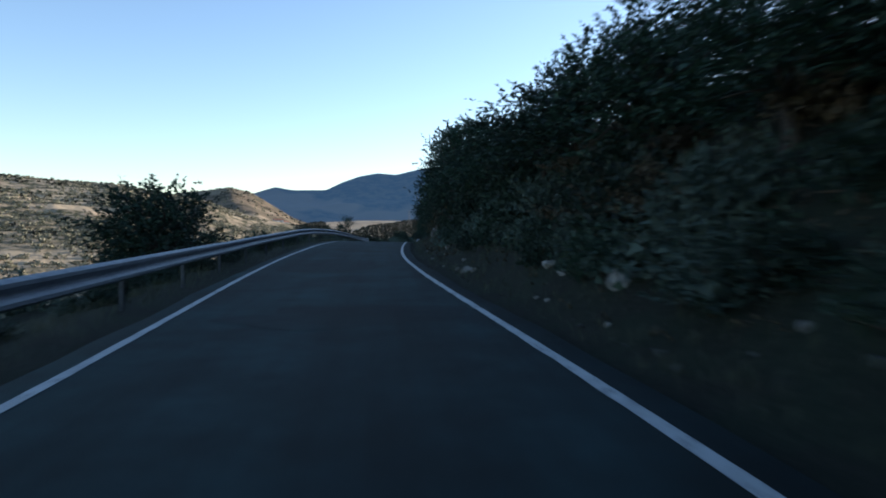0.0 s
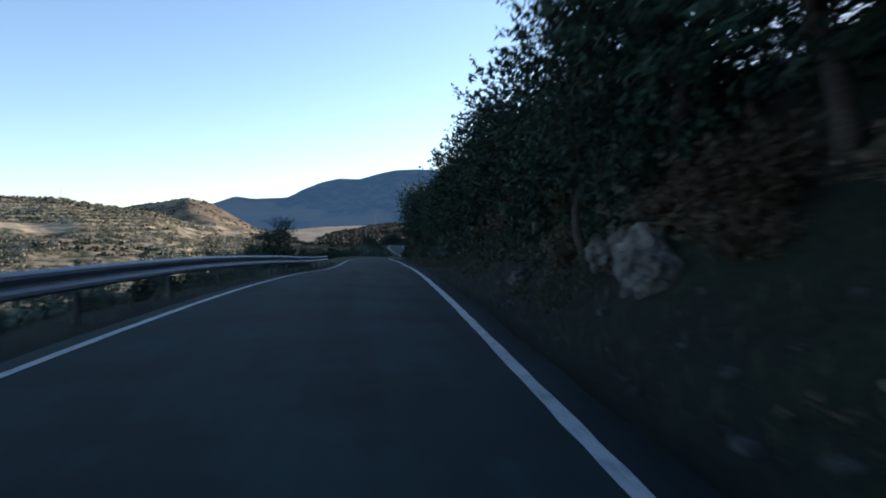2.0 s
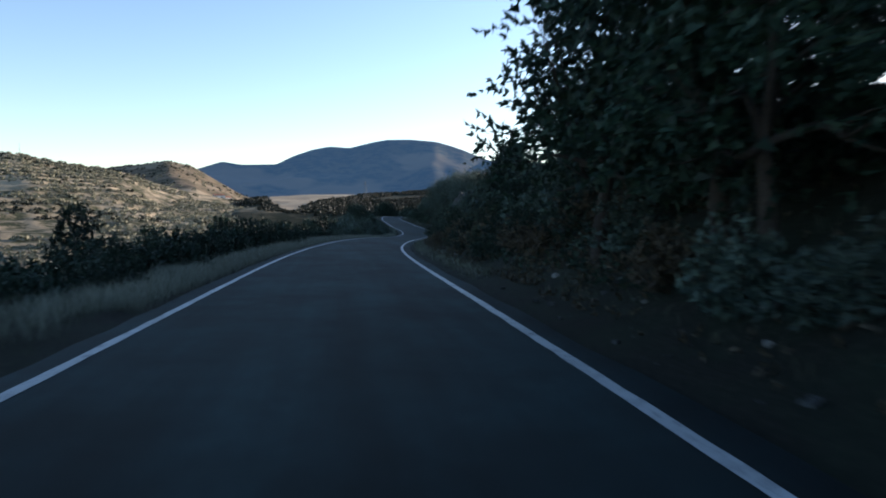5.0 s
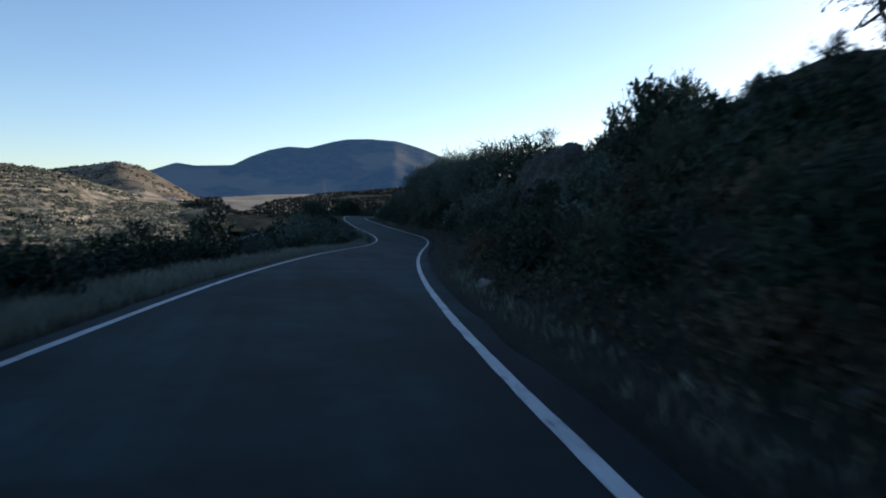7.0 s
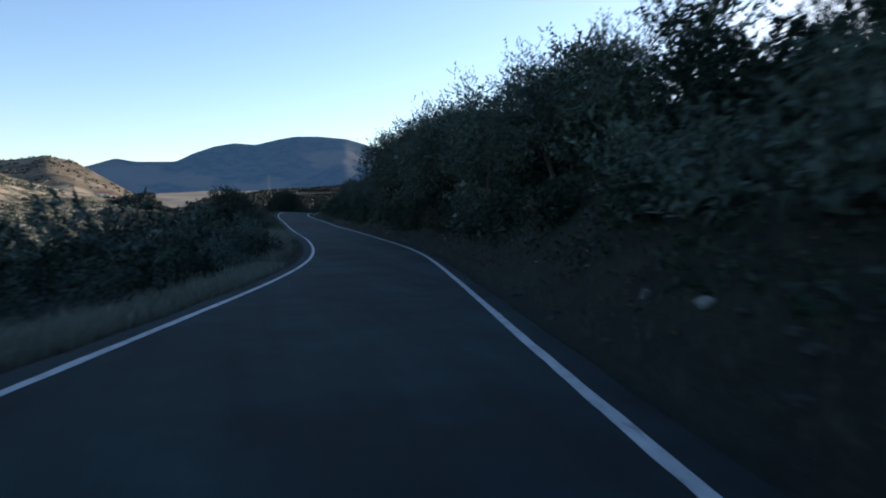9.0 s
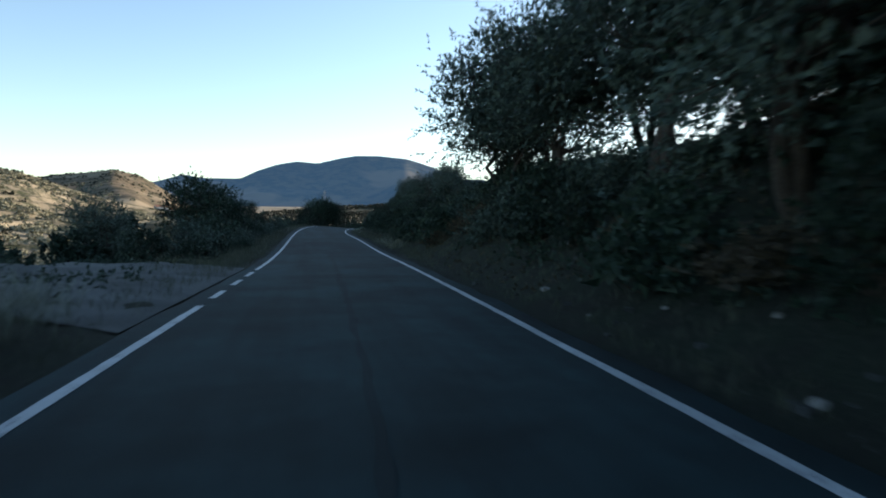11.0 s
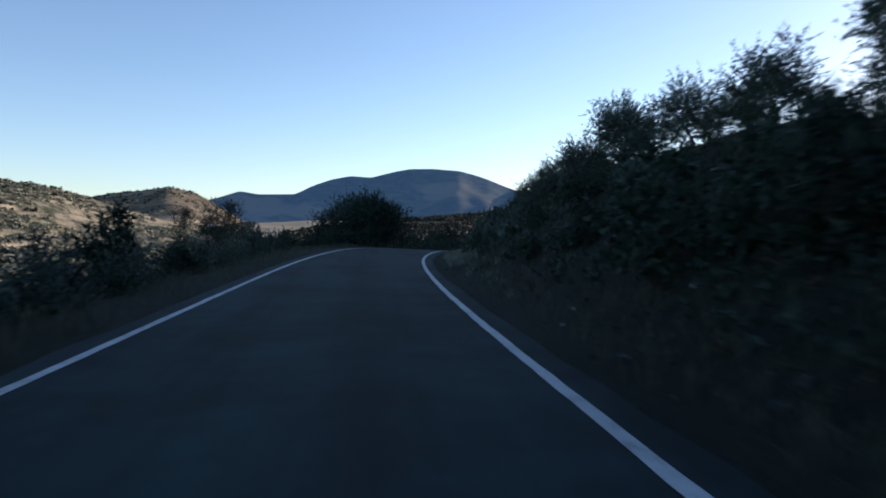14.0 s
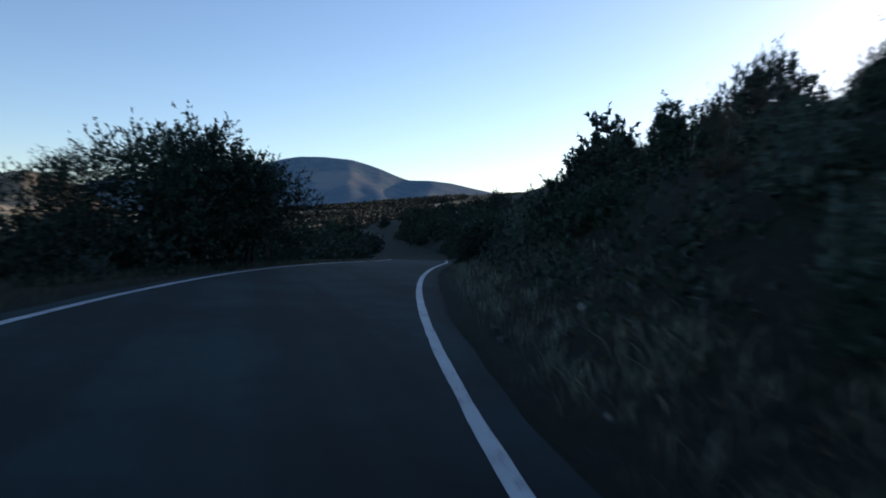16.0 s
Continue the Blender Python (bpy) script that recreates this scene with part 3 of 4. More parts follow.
FAR_BUSHES = [make_bush("distant_bush", "dark green scrub bush on the slopes away from the road", "bush", "distant bushes", 310 + k, r, h, 80, 6, (0.17, 0.12), SHRUB_LEAF)
              for k, (r, h) in enumerate([(0.95, 1.2), (1.1, 1.1)])]
GREY_BUSHES = [make_bush("grey_bush", "grey-green bush beside the road", "bush", "grey bushes", 320 + k, r, h, 185, 8, (0.107, 0.056), OLIVE_LEAF)
               for k, (r, h) in enumerate([(1.1, 1.3), (0.8, 1.0)])]
BROOMS = [make_bush("broom_bush", "upright dark broom bush on the bank", "bush", "broom bushes", 340 + k, r, h, 190, 8, (0.105, 0.025), BROOM_LEAF, 1.0, 0.5)
          for k, (r, h) in enumerate([(0.6, 1.1), (0.8, 1.0)])]
DRY_BUSHES = [make_bush("dry_bush", "withered reddish-brown undergrowth bush", "bush", "withered bushes", 360, 0.7, 0.6, 200, 9, (0.075, 0.04), DRY_LEAF)]
BARE = [make_tree("bare_shrub", "leafless pale shrub of thin twigs", "shrub", "bare shrubs", 380, 2.0, 0.9, 0.1, 9, 24, 12, 0, (0.05, 0.02), TWIG, 0.0, 0.035, 0.9, 0.4, 3)]


def make_stalks(name, label, seed, count, height):
    """Dry flower stalks: thin bent stems from one foot, with side twigs near the tips."""
    rng = np.random.default_rng(seed)
    root = tagged(new(name), label, "weed", "dry stalks")
    for k in range(count):
        v, f = [], []
        lean = rng.normal(size=2) * 0.32
        h = height * rng.uniform(0.55, 1.1)
        foot = np.array([*(rng.normal(size=2) * 0.22), -0.15])
        pts = bent(rng, foot, foot + [lean[0] * h, lean[1] * h, h + 0.15], 0.08, 6)
        tube(v, f, pts, np.linspace(0.007, 0.003, 6), 4)
        for q in (0.55, 0.68, 0.78, 0.86, 0.93):
            i = min(int(q * 5), 4)
            a = pts[i] + (pts[i + 1] - pts[i]) * (q * 5 - i)
            b = a + np.array([*(rng.normal(size=2) * 0.13), rng.uniform(0.08, 0.22)]) * height * 0.6
            tube(v, f, [a, b], [0.0035, 0.0025], 3)
            tube(v, f, [b - [0, 0, 0.02], b + [0, 0, 0.012], b + [0, 0, 0.05]], [0.002, 0.011, 0.002], 4)
        part("stalk", mesh_of("stalk", v, f, TWIG), root)
    return root


STALKS = [make_stalks("dry_stalks", "thin dry brown flower stalks on the brow of the bank", 400 + k, n, h) for k, (n, h) in enumerate([(13, 1.6), (11, 1.35)])]
used = set()


def plant(kind, s, lat, scale=1.0, turn=None, tall=1.0, which=None, sink=0.05):
    """Sets a plant of that kind on the ground, at s along the road and lat to its right."""
    k = random.randrange(len(kind)) if which is None else which
    ob = kind[k]
    g = ground_at(s, lat)
    m = pose(g.x, g.y, g.z - sink * scale, random.uniform(-4, 4), random.uniform(-4, 4), random.uniform(0, 360) if turn is None else turn) @ Matrix.Diagonal((scale, scale, scale * tall, 1))
    if ob.name in used:
        copy_thing(ob, m @ Matrix.Diagonal((*(1 / q for q in ob.scale), 1)))
    else:
        used.add(ob.name)
        ob.matrix_basis = m


def drift(kinds, s0, s1, lat0, lat1, count, size0, size1, tall=(0.85, 1.2)):
    for k in range(count):
        s = s0 + (s1 - s0) * (k + random.random()) / count
        plant(random.choice(kinds), s, random.uniform(lat0, lat1), random.uniform(size0, size1), None, random.uniform(*tall))


# wall of oaks on the first bank: front row over the verge, back rows up the slope
OAK_H = (6.2, 5.4, 7.0)


def oak(s, lat, wide, high):
    """An oak of that height, its crown widened or narrowed."""
    k = random.randrange(3)
    plant(OAKS, s, lat, wide, None, high / (OAK_H[k] * wide), k)


for k in range(26):
    s = -4 + k * 3.9 + random.uniform(-0.6, 0.6)
    oak(s, random.uniform(4.9, 5.6) + (0.4 if 5 < s < 20 else 0), random.uniform(0.78, 0.92), random.uniform(3.5, 3.9) if s < 6 else random.uniform(2.2, 2.6) if s < 20 else random.uniform(3.0, 3.4) if s < 32 else random.uniform(3.4, 4.0) if s < 36 else random.uniform(4.8, 5.4) if s < 46 else random.uniform(3.6, 4.0) if s < 60 else random.uniform(4.3, 4.8) if s < 72 else random.uniform(4.0, 4.4) if s < 87 else random.uniform(5.2, 5.7))
for k in range(20):
    oak(-2 + k * 5.1, random.uniform(7.2, 8.4), random.uniform(0.6, 0.75), random.uniform(2.9, 3.4) if 1 < k < 12 else random.uniform(3.0, 3.6))
for k in range(12):
    oak(2 + k * 8, random.uniform(10, 11.5), 0.6, random.uniform(2.2, 2.8))
for s, lat, sc in [(93, 4.45, 0.85), (88.5, 4.6, 0.78), (103, 7.4, 0.72), (108, 9.0, 0.5), (112, 10.0, 0.42), (159.5, 8.0, 0.5)]:
    plant(OAKS, s, lat, sc)
drift([BUSHES, GREY_BUSHES], 160, 187, 6.4, 8.6, 14, 1.5, 2.1)
drift([BUSHES, GREY_BUSHES], 187, 195, 5.4, 8.0, 8, 0.7, 1.0)
drift([BUSHES, BUSHES, GREY_BUSHES], 195, 206, 5.2, 7.6, 14, 0.9, 1.2)
drift([BUSHES, GREY_BUSHES], 205, 213, 5.0, 7.4, 9, 0.8, 1.1)
drift([BROOMS, BUSHES], 146, 161, 8.2, 10.4, 13, 1.1, 1.5)
plant(SLENDER, 148.3, 9.0, 0.66, which=0)
for s, lat, sc in ((149.5, 8.0, 1.5), (151.2, 8.4, 1.7), (153.0, 8.6, 1.6), (109.4, 6.1, 1.25), (110.6, 6.5, 1.4), (112.0, 6.9, 1.2)):
    plant(BUSHES, s, lat, sc, which=2)
plant(DRY_BUSHES, 50.3, 4.6, 1.5)
plant(DRY_BUSHES, 51.4, 5.0, 1.6)
for s, lat, sc, w in ((43.6, 4.2, 1.15, 0), (44.8, 4.8, 1.3, 0), (57.4, 4.8, 1.12, 0), (58.6, 5.2, 1.05, 0), (69.6, 5.3, 1.2, 0), (71.0, 5.0, 1.3, 1), (77.2, 5.4, 1.2, 0)):
    plant(SLENDER, s, lat, sc, which=w)
for s, lat in ((127.3, 8.8), (128.4, 9.2), (129.6, 8.6), (130.6, 9.4)):
    plant(BROOMS, s, lat, 1.2)
plant(SLENDER, 126.5, 13.2, 1.4, which=0)
plant(OAKS, 118, 12.0, 0.42)
plant(OAKS, 104, 9.5, 0.6)
drift([BUSHES, BUSHES, DRY_BUSHES, GREY_BUSHES], 0, 97, 4.1, 5.2, 52, 0.6, 1.1)
drift([BUSHES, DRY_BUSHES], 0, 97, 5.0, 6.8, 30, 0.8, 1.3)
# open bank with scrub
drift([BUSHES, BROOMS, GREY_BUSHES], 97, 112, 5.0, 7.6, 24, 0.65, 1.1)
drift([BUSHES, BROOMS, GREY_BUSHES], 112, 129, 4.8, 7.6, 32, 0.5, 0.75)
drift([BUSHES, BROOMS, GREY_BUSHES], 129, 138, 5.0, 7.6, 12, 0.35, 0.5)
drift([BUSHES, BROOMS, GREY_BUSHES], 138, 160, 5.0, 7.6, 30, 0.65, 1.1)
drift([DRY_BUSHES], 96, 132, 3.9, 5.6, 26, 0.6, 1.1)
drift([BUSHES, BROOMS], 97, 111, 7.5, 11, 18, 0.7, 1.15)
drift([BUSHES, BROOMS], 111, 127, 7.5, 11, 18, 0.3, 0.5)
drift([BUSHES, BROOMS], 127, 150, 7.5, 12, 20, 0.35, 0.6)
drift([BUSHES, BROOMS], 150, 165, 7.5, 12, 12, 0.8, 1.2)
# tall olives over the road
for s, lat, sc, w in [(163, 7.4, 0.7, 1), (166.5, 6.6, 0.74, 0), (170, 7.0, 0.8, 1), (174.5, 6.3, 0.95, 0), (178.5, 6.6, 0.95, 1), (182.5, 5.7, 1.0, 0), (186.0, 5.8, 1.0, 1)]:
    plant(BIG_OLIVES, s, lat, sc, which=w)
for s, lat, sc, turn, w in ((191.2, 6.6, 0.9, 30, 0), (196.4, 6.2, 0.95, 140, 1), (200.6, 6.0, 0.95, 60, 1), (202.6, 6.4, 0.72, 200, 1), (187.6, 8.2, 0.8, 250, 0)):
    plant(HIGH_OLIVES, s, lat, sc, turn, 1.0, w)
drift([BUSHES, BUSHES, DRY_BUSHES, GREY_BUSHES], 160, 208, 4.1, 5.6, 34, 0.7, 1.2)
for s, lat, sc in ((182.5, 8.2, 0.8), (185.4, 7.4, 0.85), (187.6, 6.8, 0.8)):
    plant(OAKS, s, lat, sc)
for s, lat, sc in ((212.6, 6.2, 0.78), (208.6, 6.9, 0.52)):
    plant(OLIVES, s, lat, sc)
for k in range(6):
    plant(OAKS, 160 + 4 * k, random.uniform(7.0, 9.0), random.uniform(0.55, 0.75))
# bank with small olives on its brow
for s, lat, sc in [(225.4, 6.7, 0.62), (219, 7.4, 0.5), (236.7, 10.8, 0.95), (238.4, 11.2, 0.7), (240.9, 9.8, 0.75), (243.2, 8.8, 0.72), (246.5, 8.2, 0.72), (248.2, 8.6, 0.68),
                   (252.3, 8.3, 0.62), (253.6, 8.5, 0.66), (259.8, 7.2, 0.6), (259.4, 8.4, 0.68), (262.5, 7.8, 0.45)]:
    plant(OLIVES, s, lat, sc)
plant(BARE, 232, 6.9, 1.2)
plant(BARE, 215.2, 5.7, 1.4)
plant(BARE, 215.9, 5.3, 1.25)
drift([BUSHES, BUSHES, BROOMS], 206, 235, 4.2, 7.0, 46, 0.8, 1.3)
drift([BUSHES, BROOMS], 206, 240, 6.5, 8.6, 14, 0.6, 0.9)
drift([BUSHES, BROOMS, DRY_BUSHES], 235, 305, 4.3, 9.0, 50, 0.35, 0.58)
for s, lat in ((269.4, 8.8), (271, 9.2), (275.5, 7.8), (277.4, 7.9), (279, 8.2)):
    plant(BROOMS, s, lat, 1.4)
drift([BROOMS, BROOMS, BUSHES], 256, 290, 8.0, 10.0, 14, 0.45, 0.7)

# left side
plant(OAKS, 21.8, -5.6, 0.84, None, 0.68, 1)
plant(OAKS, 24.4, -5.7, 0.55, None, 0.85, 1)
plant(OAKS, 23.2, -6.4, 0.6, None, 0.8, 0)
plant(GREY_BUSHES, 24, -10.5, 1.5)
plant(GREY_BUSHES, 19, -9.5, 1.4)
plant(SLENDER, 69.4, -4.3, 0.72, which=0)
plant(BUSHES, 69.6, -4.7, 1.5, which=2)
plant(BUSHES, 68.4, -5.0, 1.4, which=0)
drift([BUSHES, GREY_BUSHES], 20, 75, -9, -5.5, 22, 0.7, 1.2)
drift([BUSHES, BUSHES, GREY_BUSHES], 4, 88, -4.6, -3.75, 60, 0.35, 0.6, (0.7, 1.0))
drift([BUSHES, BUSHES, BROOMS], 74, 104, -8, -5.0, 20, 0.7, 1.1)
drift([BUSHES, BUSHES, BROOMS], 104, 160, -8, -5.0, 40, 0.8, 1.2)
drift([BUSHES, BUSHES, GREY_BUSHES], 78, 104, -11, -7.5, 9, 1.1, 1.6, (1.0, 1.3))
drift([BUSHES, BUSHES], 104, 165, -11, -6.5, 28, 1.2, 1.5, (0.85, 1.05))
drift([FAR_BUSHES], 72, 105, -20, -12, 8, 1.2, 1.8)
drift([BUSHES, BUSHES, GREY_BUSHES], 73, 92, -10, -5.5, 14, 1.2, 1.6, (0.8, 1.0))
drift([FAR_BUSHES], 105, 170, -20, -12, 18, 1.3, 1.8, (0.8, 1.0))
for s, lat in ((76, -9.5), (80, -8), (86, -8.5)):
    plant(SLENDER, s, lat, random.uniform(0.85, 1.0))
drift([BUSHES, BUSHES], 119, 142, -9.5, -5.6, 24, 1.0, 1.3, (0.8, 1.0))
drift([FAR_BUSHES], 300, 352, -13, -3.4, 18, 1.1, 2.0)
drift([BUSHES, GREY_BUSHES, BROOMS], 134, 166, -4.7, -3.8, 22, 0.55, 0.85)
drift([BUSHES, BUSHES], 94, 134, -5.0, -4.1, 34, 0.6, 1.0)
plant(GREY_BUSHES, 160, -7.2, 2.0, which=0)
plant(GREY_BUSHES, 146, -4.9, 1.1, which=1)
plant(GREY_BUSHES, 151, -5.0, 1.2, which=0)
plant(GREY_BUSHES, 168, -6.2, 1.6, which=0)
plant(GREY_BUSHES, 171, -5.6, 1.2, which=1)
drift([BUSHES, GREY_BUSHES], 160, 181, -9, -5.0, 16, 1.1, 1.7)
drift([GREY_BUSHES], 172, 180, -7.0, -4.4, 9, 0.9, 1.3)
drift([FAR_BUSHES], 175, 262, -42, -14, 30, 1.5, 2.3)
drift([FAR_BUSHES], 202, 214, -22, -9, 14, 1.4, 2.0)
for s, lat, sc in [(209, -9.5, 0.85), (213, -10.5, 0.9), (222.5, -7.4, 0.72), (225, -8.6, 0.78), (228, -7.0, 0.64), (231, -7.2, 0.66), (233.5, -7.2, 0.6), (236.2, -7.0, 0.6), (239.0, -7.6, 0.5)]:
    plant(OLIVES if s < 215 else OAKS, s, lat, sc * (1.1 if s < 215 else 1.0))
drift([BUSHES, GREY_BUSHES], 203, 262, -8.0, -5.0, 36, 0.7, 1.2)
drift([BUSHES, BROOMS], 262, 274, -10, -4.6, 9, 0.45, 0.7)
drift([FAR_BUSHES], 275, 340, -10, -4.2, 34, 0.6, 1.2)
drift([FAR_BUSHES], 285, 350, -22, -10, 24, 1.2, 2.2)
drift([FAR_BUSHES], 300, 345, 3.6, 10, 20, 0.8, 1.5)
for s, lat, sc in [(272.0, -13.4, 1.25), (263.5, -10.1, 0.95), (261.8, -11.0, 0.8)]:
    plant(SLENDER, s, lat, sc)
for s, lat, sc in [(278.8, -3.9, 0.58), (277.6, -4.3, 0.62), (276.6, -4.5, 0.68), (275.4, -5.0, 0.64), (274.4, -5.2, 0.66), (281.2, -3.8, 0.6), (272.0, -6.2, 0.5)]:
    plant(OAKS, s, lat, sc)
# undergrowth pressing on the road below the oaks
drift([BUSHES, BUSHES, GREY_BUSHES], -3, 30, 3.75, 4.5, 26, 0.5, 0.8, (0.7, 1.0))
drift([BUSHES, BROOMS], 124, 131.5, 4.3, 5.0, 9, 0.6, 0.85)
drift([BUSHES, BUSHES, BROOMS], 98, 124, 3.9, 4.8, 22, 0.5, 0.8)
drift([BUSHES, BUSHES, DRY_BUSHES], 4, 60, 4.6, 6.4, 34, 1.0, 1.5)
drift([BROOMS, BUSHES], 262, 279, 7.4, 9.2, 18, 0.45, 0.75)
drift([BUSHES], 269, 279.5, -6.4, -4.4, 9, 1.0, 1.5)
for s, lat, sc in ((270.6, -5.4, 0.72), (272.4, -5.6, 0.85), (275.0, -4.6, 0.95), (279.5, -3.9, 0.95)):
    plant(SLENDER, s, lat, sc, which=0)
drift([BUSHES, GREY_BUSHES], 214, 233, -7.4, -5.6, 10, 1.3, 1.8)
for s, lat, sc in ((188.5, 8.4, 0.95), (191.0, 8.8, 1.0), (194.2, 8.6, 0.9), (196.8, 9.2, 0.9)):
    plant(BIG_OLIVES, s, lat, sc)
drift([BUSHES, BROOMS], 99, 108, 8.4, 11.5, 7, 1.0, 1.4)
plant(BUSHES, 126.5, 7.8, 1.3, which=2)
drift([BUSHES, GREY_BUSHES], 236, 300, 4.4, 7.6, 34, 0.5, 0.85)
drift([BUSHES, GREY_BUSHES], 203, 270, -5.2, -4.0, 34, 0.4, 0.75)
for s, lat, sc in ((271.0, 7.8, 1.0), (272.0, 8.0, 1.1), (272.8, 7.7, 1.0), (273.4, 8.3, 1.0), (274.2, 8.0, 1.1), (275.2, 8.2, 1.1), (264.6, 7.0, 1.1), (265.0, 6.6, 1.1), (265.8, 7.0, 1.2), (264.2, 6.4, 1.0), (118.6, 7.0, 0.8), (119.3, 7.3, 0.9), (117.4, 6.8, 0.8), (209.6, 6.2, 1.0), (211.0, 6.0, 1.0)):
    plant(STALKS, s, lat, sc * 0.75)
for s, lat, sc in ((271.5, 8.7, 1.0), (273.5, 8.3, 1.1), (276, 7.9, 1.3), (277.8, 7.9, 1.5), (279.4, 8.0, 1.7), (281.2, 8.1, 1.7), (284, 8.1, 1.3)):
    plant(BUSHES, s, lat, sc)
drift([BUSHES, BUSHES, GREY_BUSHES], 284, 330, 3.4, 9.0, 26, 0.9, 1.5)
drift([FAR_BUSHES], 332, 400, 3.3, 11, 34, 1.1, 1.9)
drift([FAR_BUSHES], 332, 400, -12, -3.3, 30, 1.0, 1.7)
drift([FAR_BUSHES], 346, 450, 4.0, 30, 28, 1.8, 2.8)
drift([FAR_BUSHES], 346, 450, -30, -4.0, 20, 1.8, 2.8)


# ---- crash barrier ----
RAIL_LAT, RAIL_END = -3.0, 86.0


def make_rail():
    barrier = tagged(new("crash_barrier"), "galvanised steel crash barrier on posts along the verge", "crash barrier")
    prof = [(0.0, 0.43), (0.045, 0.445), (0.08, 0.47), (0.08, 0.515), (0.04, 0.55), (0.0, 0.58), (0.0, 0.60), (0.04, 0.63), (0.08, 0.665), (0.08, 0.71), (0.045, 0.735), (0.0, 0.75)]
    s0 = -34.0
    k = 0
    while s0 < RAIL_END - 0.1:
        s1 = min(s0 + 4.0, RAIL_END)
        ss = np.linspace(s0, s1 + 0.03, 9 if s1 < RAIL_END else 17)
        cols = []
        for off, up in prof + [(o - 0.006, u) for o, u in prof[::-1]]:
            down = np.where(ss > RAIL_END - 4, (ss - RAIL_END + 4) ** 2 * 0.012, 0)
            cols.append(on_road(ss, RAIL_LAT + off - np.where(ss > RAIL_END - 4, (ss - RAIL_END + 4) ** 2 * 0.03, 0) - np.maximum(ss - RAIL_END + 0.5, 0) ** 2 * 1.4 + 0.002 * (k % 2), up + np.interp(ss, [38, 56], [0.03, -0.05]) - down))
        v = np.stack(cols, 1).reshape(-1, 3)
        part("beam", mesh_of("beam", v, grid_faces(len(ss), len(cols)), STEEL, False), barrier)
        s0 += 4.0
        k += 1
    v, f = [], []
    c_prof = [(-0.03, 0.05), (0.03, 0.05), (0.03, 0.045), (-0.025, 0.045), (-0.025, -0.045), (0.03, -0.045), (0.03, -0.05), (-0.03, -0.05)]
    for z in (-0.5, 0.68):
        v += [(-0.09 + a, b, z) for a, b in c_prof]
    f = [(i, (i + 1) % 8, 8 + (i + 1) % 8, 8 + i) for i in range(8)] + [tuple(range(8, 16))]
    post_me = mesh_of("post", v, f, POST_STEEL, False)
    v2, f2 = [], []
    tube(v2, f2, [(-0.06, 0, 0.62), (0.012, 0, 0.62)], [0.02, 0.02], 6)
    f2.append(tuple(range(6, 12)))
    bolt_me = mesh_of("bolt", v2, f2, STEEL, False)
    for s in np.arange(-33.0, RAIL_END - 0.5, 4.0):
        p, th = on_road(s, RAIL_LAT), math.degrees(np.interp(s, S_ALL, TH_ALL))
        drop = max(0, s - RAIL_END + 4) ** 2 * 0.012 + float(np.interp(s, [38, 56], [0.0, 0.08]))
        post = part("post", post_me, barrier)
        post.matrix_basis = pose(p[0], p[1], p[2] - drop, 0, 0, th)
        bolt = part("bolt", bolt_me, post)
    return barrier


make_rail()


# ---- side road, patches, stones, grass ----
def patch_mesh(name, s, lat, length, width, mat, seed, up=0.004):
    """An uneven patch lying on the road."""
    n = 28
    ring = []
    for k in range(n):
        a = 2 * math.pi * k / n
        q = 1 + 0.22 * float(fractal(np.array([2.2 * math.cos(a) + 9]), np.array([2.2 * math.sin(a) + seed]), 3, seed)[0])
        ring.append((s + length / 2 * q * math.sin(a), lat + width / 2 * q * math.cos(a)))
    v = [on_road(s, lat, up)] + [on_road(a, b, up) for a, b in ring]
    return mesh_of(name, v, [(0, 1 + k, 1 + (k + 1) % n) for k in range(n)], mat)


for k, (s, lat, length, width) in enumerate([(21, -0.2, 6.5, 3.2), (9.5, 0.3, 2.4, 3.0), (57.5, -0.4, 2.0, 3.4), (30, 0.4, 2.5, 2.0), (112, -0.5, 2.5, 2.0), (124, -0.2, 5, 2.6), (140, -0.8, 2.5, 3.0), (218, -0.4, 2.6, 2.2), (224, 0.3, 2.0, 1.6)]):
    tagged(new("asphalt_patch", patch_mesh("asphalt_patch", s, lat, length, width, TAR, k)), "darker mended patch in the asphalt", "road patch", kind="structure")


for k, (s, lat, length, width) in enumerate([(99.6, 0.95, 0.9, 0.55), (98.3, 1.15, 0.8, 0.6), (195.6, -0.2, 0.9, 0.5), (194.4, 0.55, 0.7, 0.7), (193.3, 1.05, 0.6, 0.5), (75, 0.3, 0.5, 1.0)]):
    tagged(new("worn_patch", patch_mesh("worn_patch", s, lat, length, width, PALE_ASPHALT, 30 + k, 0.008)), "pale worn patch on the asphalt", "road patch", kind="structure")


seam = new("tar_seam", ribbon("tar_seam", 168, 207, [0.0, 0.09], [0.006, 0.006], TAR, 0.4, 0.05, 61))
tagged(seam, "dark sealed seam along the middle of the road", "road seam", kind="structure")


def make_side_road():
    """Worn surface of the side road that joins on the left."""
    ss, ls = np.linspace(186.0, 199.5, 24), np.linspace(-2.66, -34, 30)
    v = []
    for la in ls:
        lo, hi = 186.0 + min(-la - 2.66, 2) * 0.5, 199.5 - min(-la - 2.66, 3) * 0.5
        p = on_road(lo + (hi - lo) * (ss - ss[0]) / (ss[-1] - ss[0]) - la * 0.12, la)
        p[:, 2] = ground_z(p[:, 0], p[:, 1]) + 0.15 * min(1, 0.25 + (-la - 2.66) / 4)
        v.append(p)
    v = np.stack(v, 0).reshape(-1, 3)
    return tagged(new("side_road", mesh_of("side_road", v, grid_faces(len(ls), len(ss)), GRAVEL)), "pale gravelly side road joining the asphalt", "road", kind="structure")


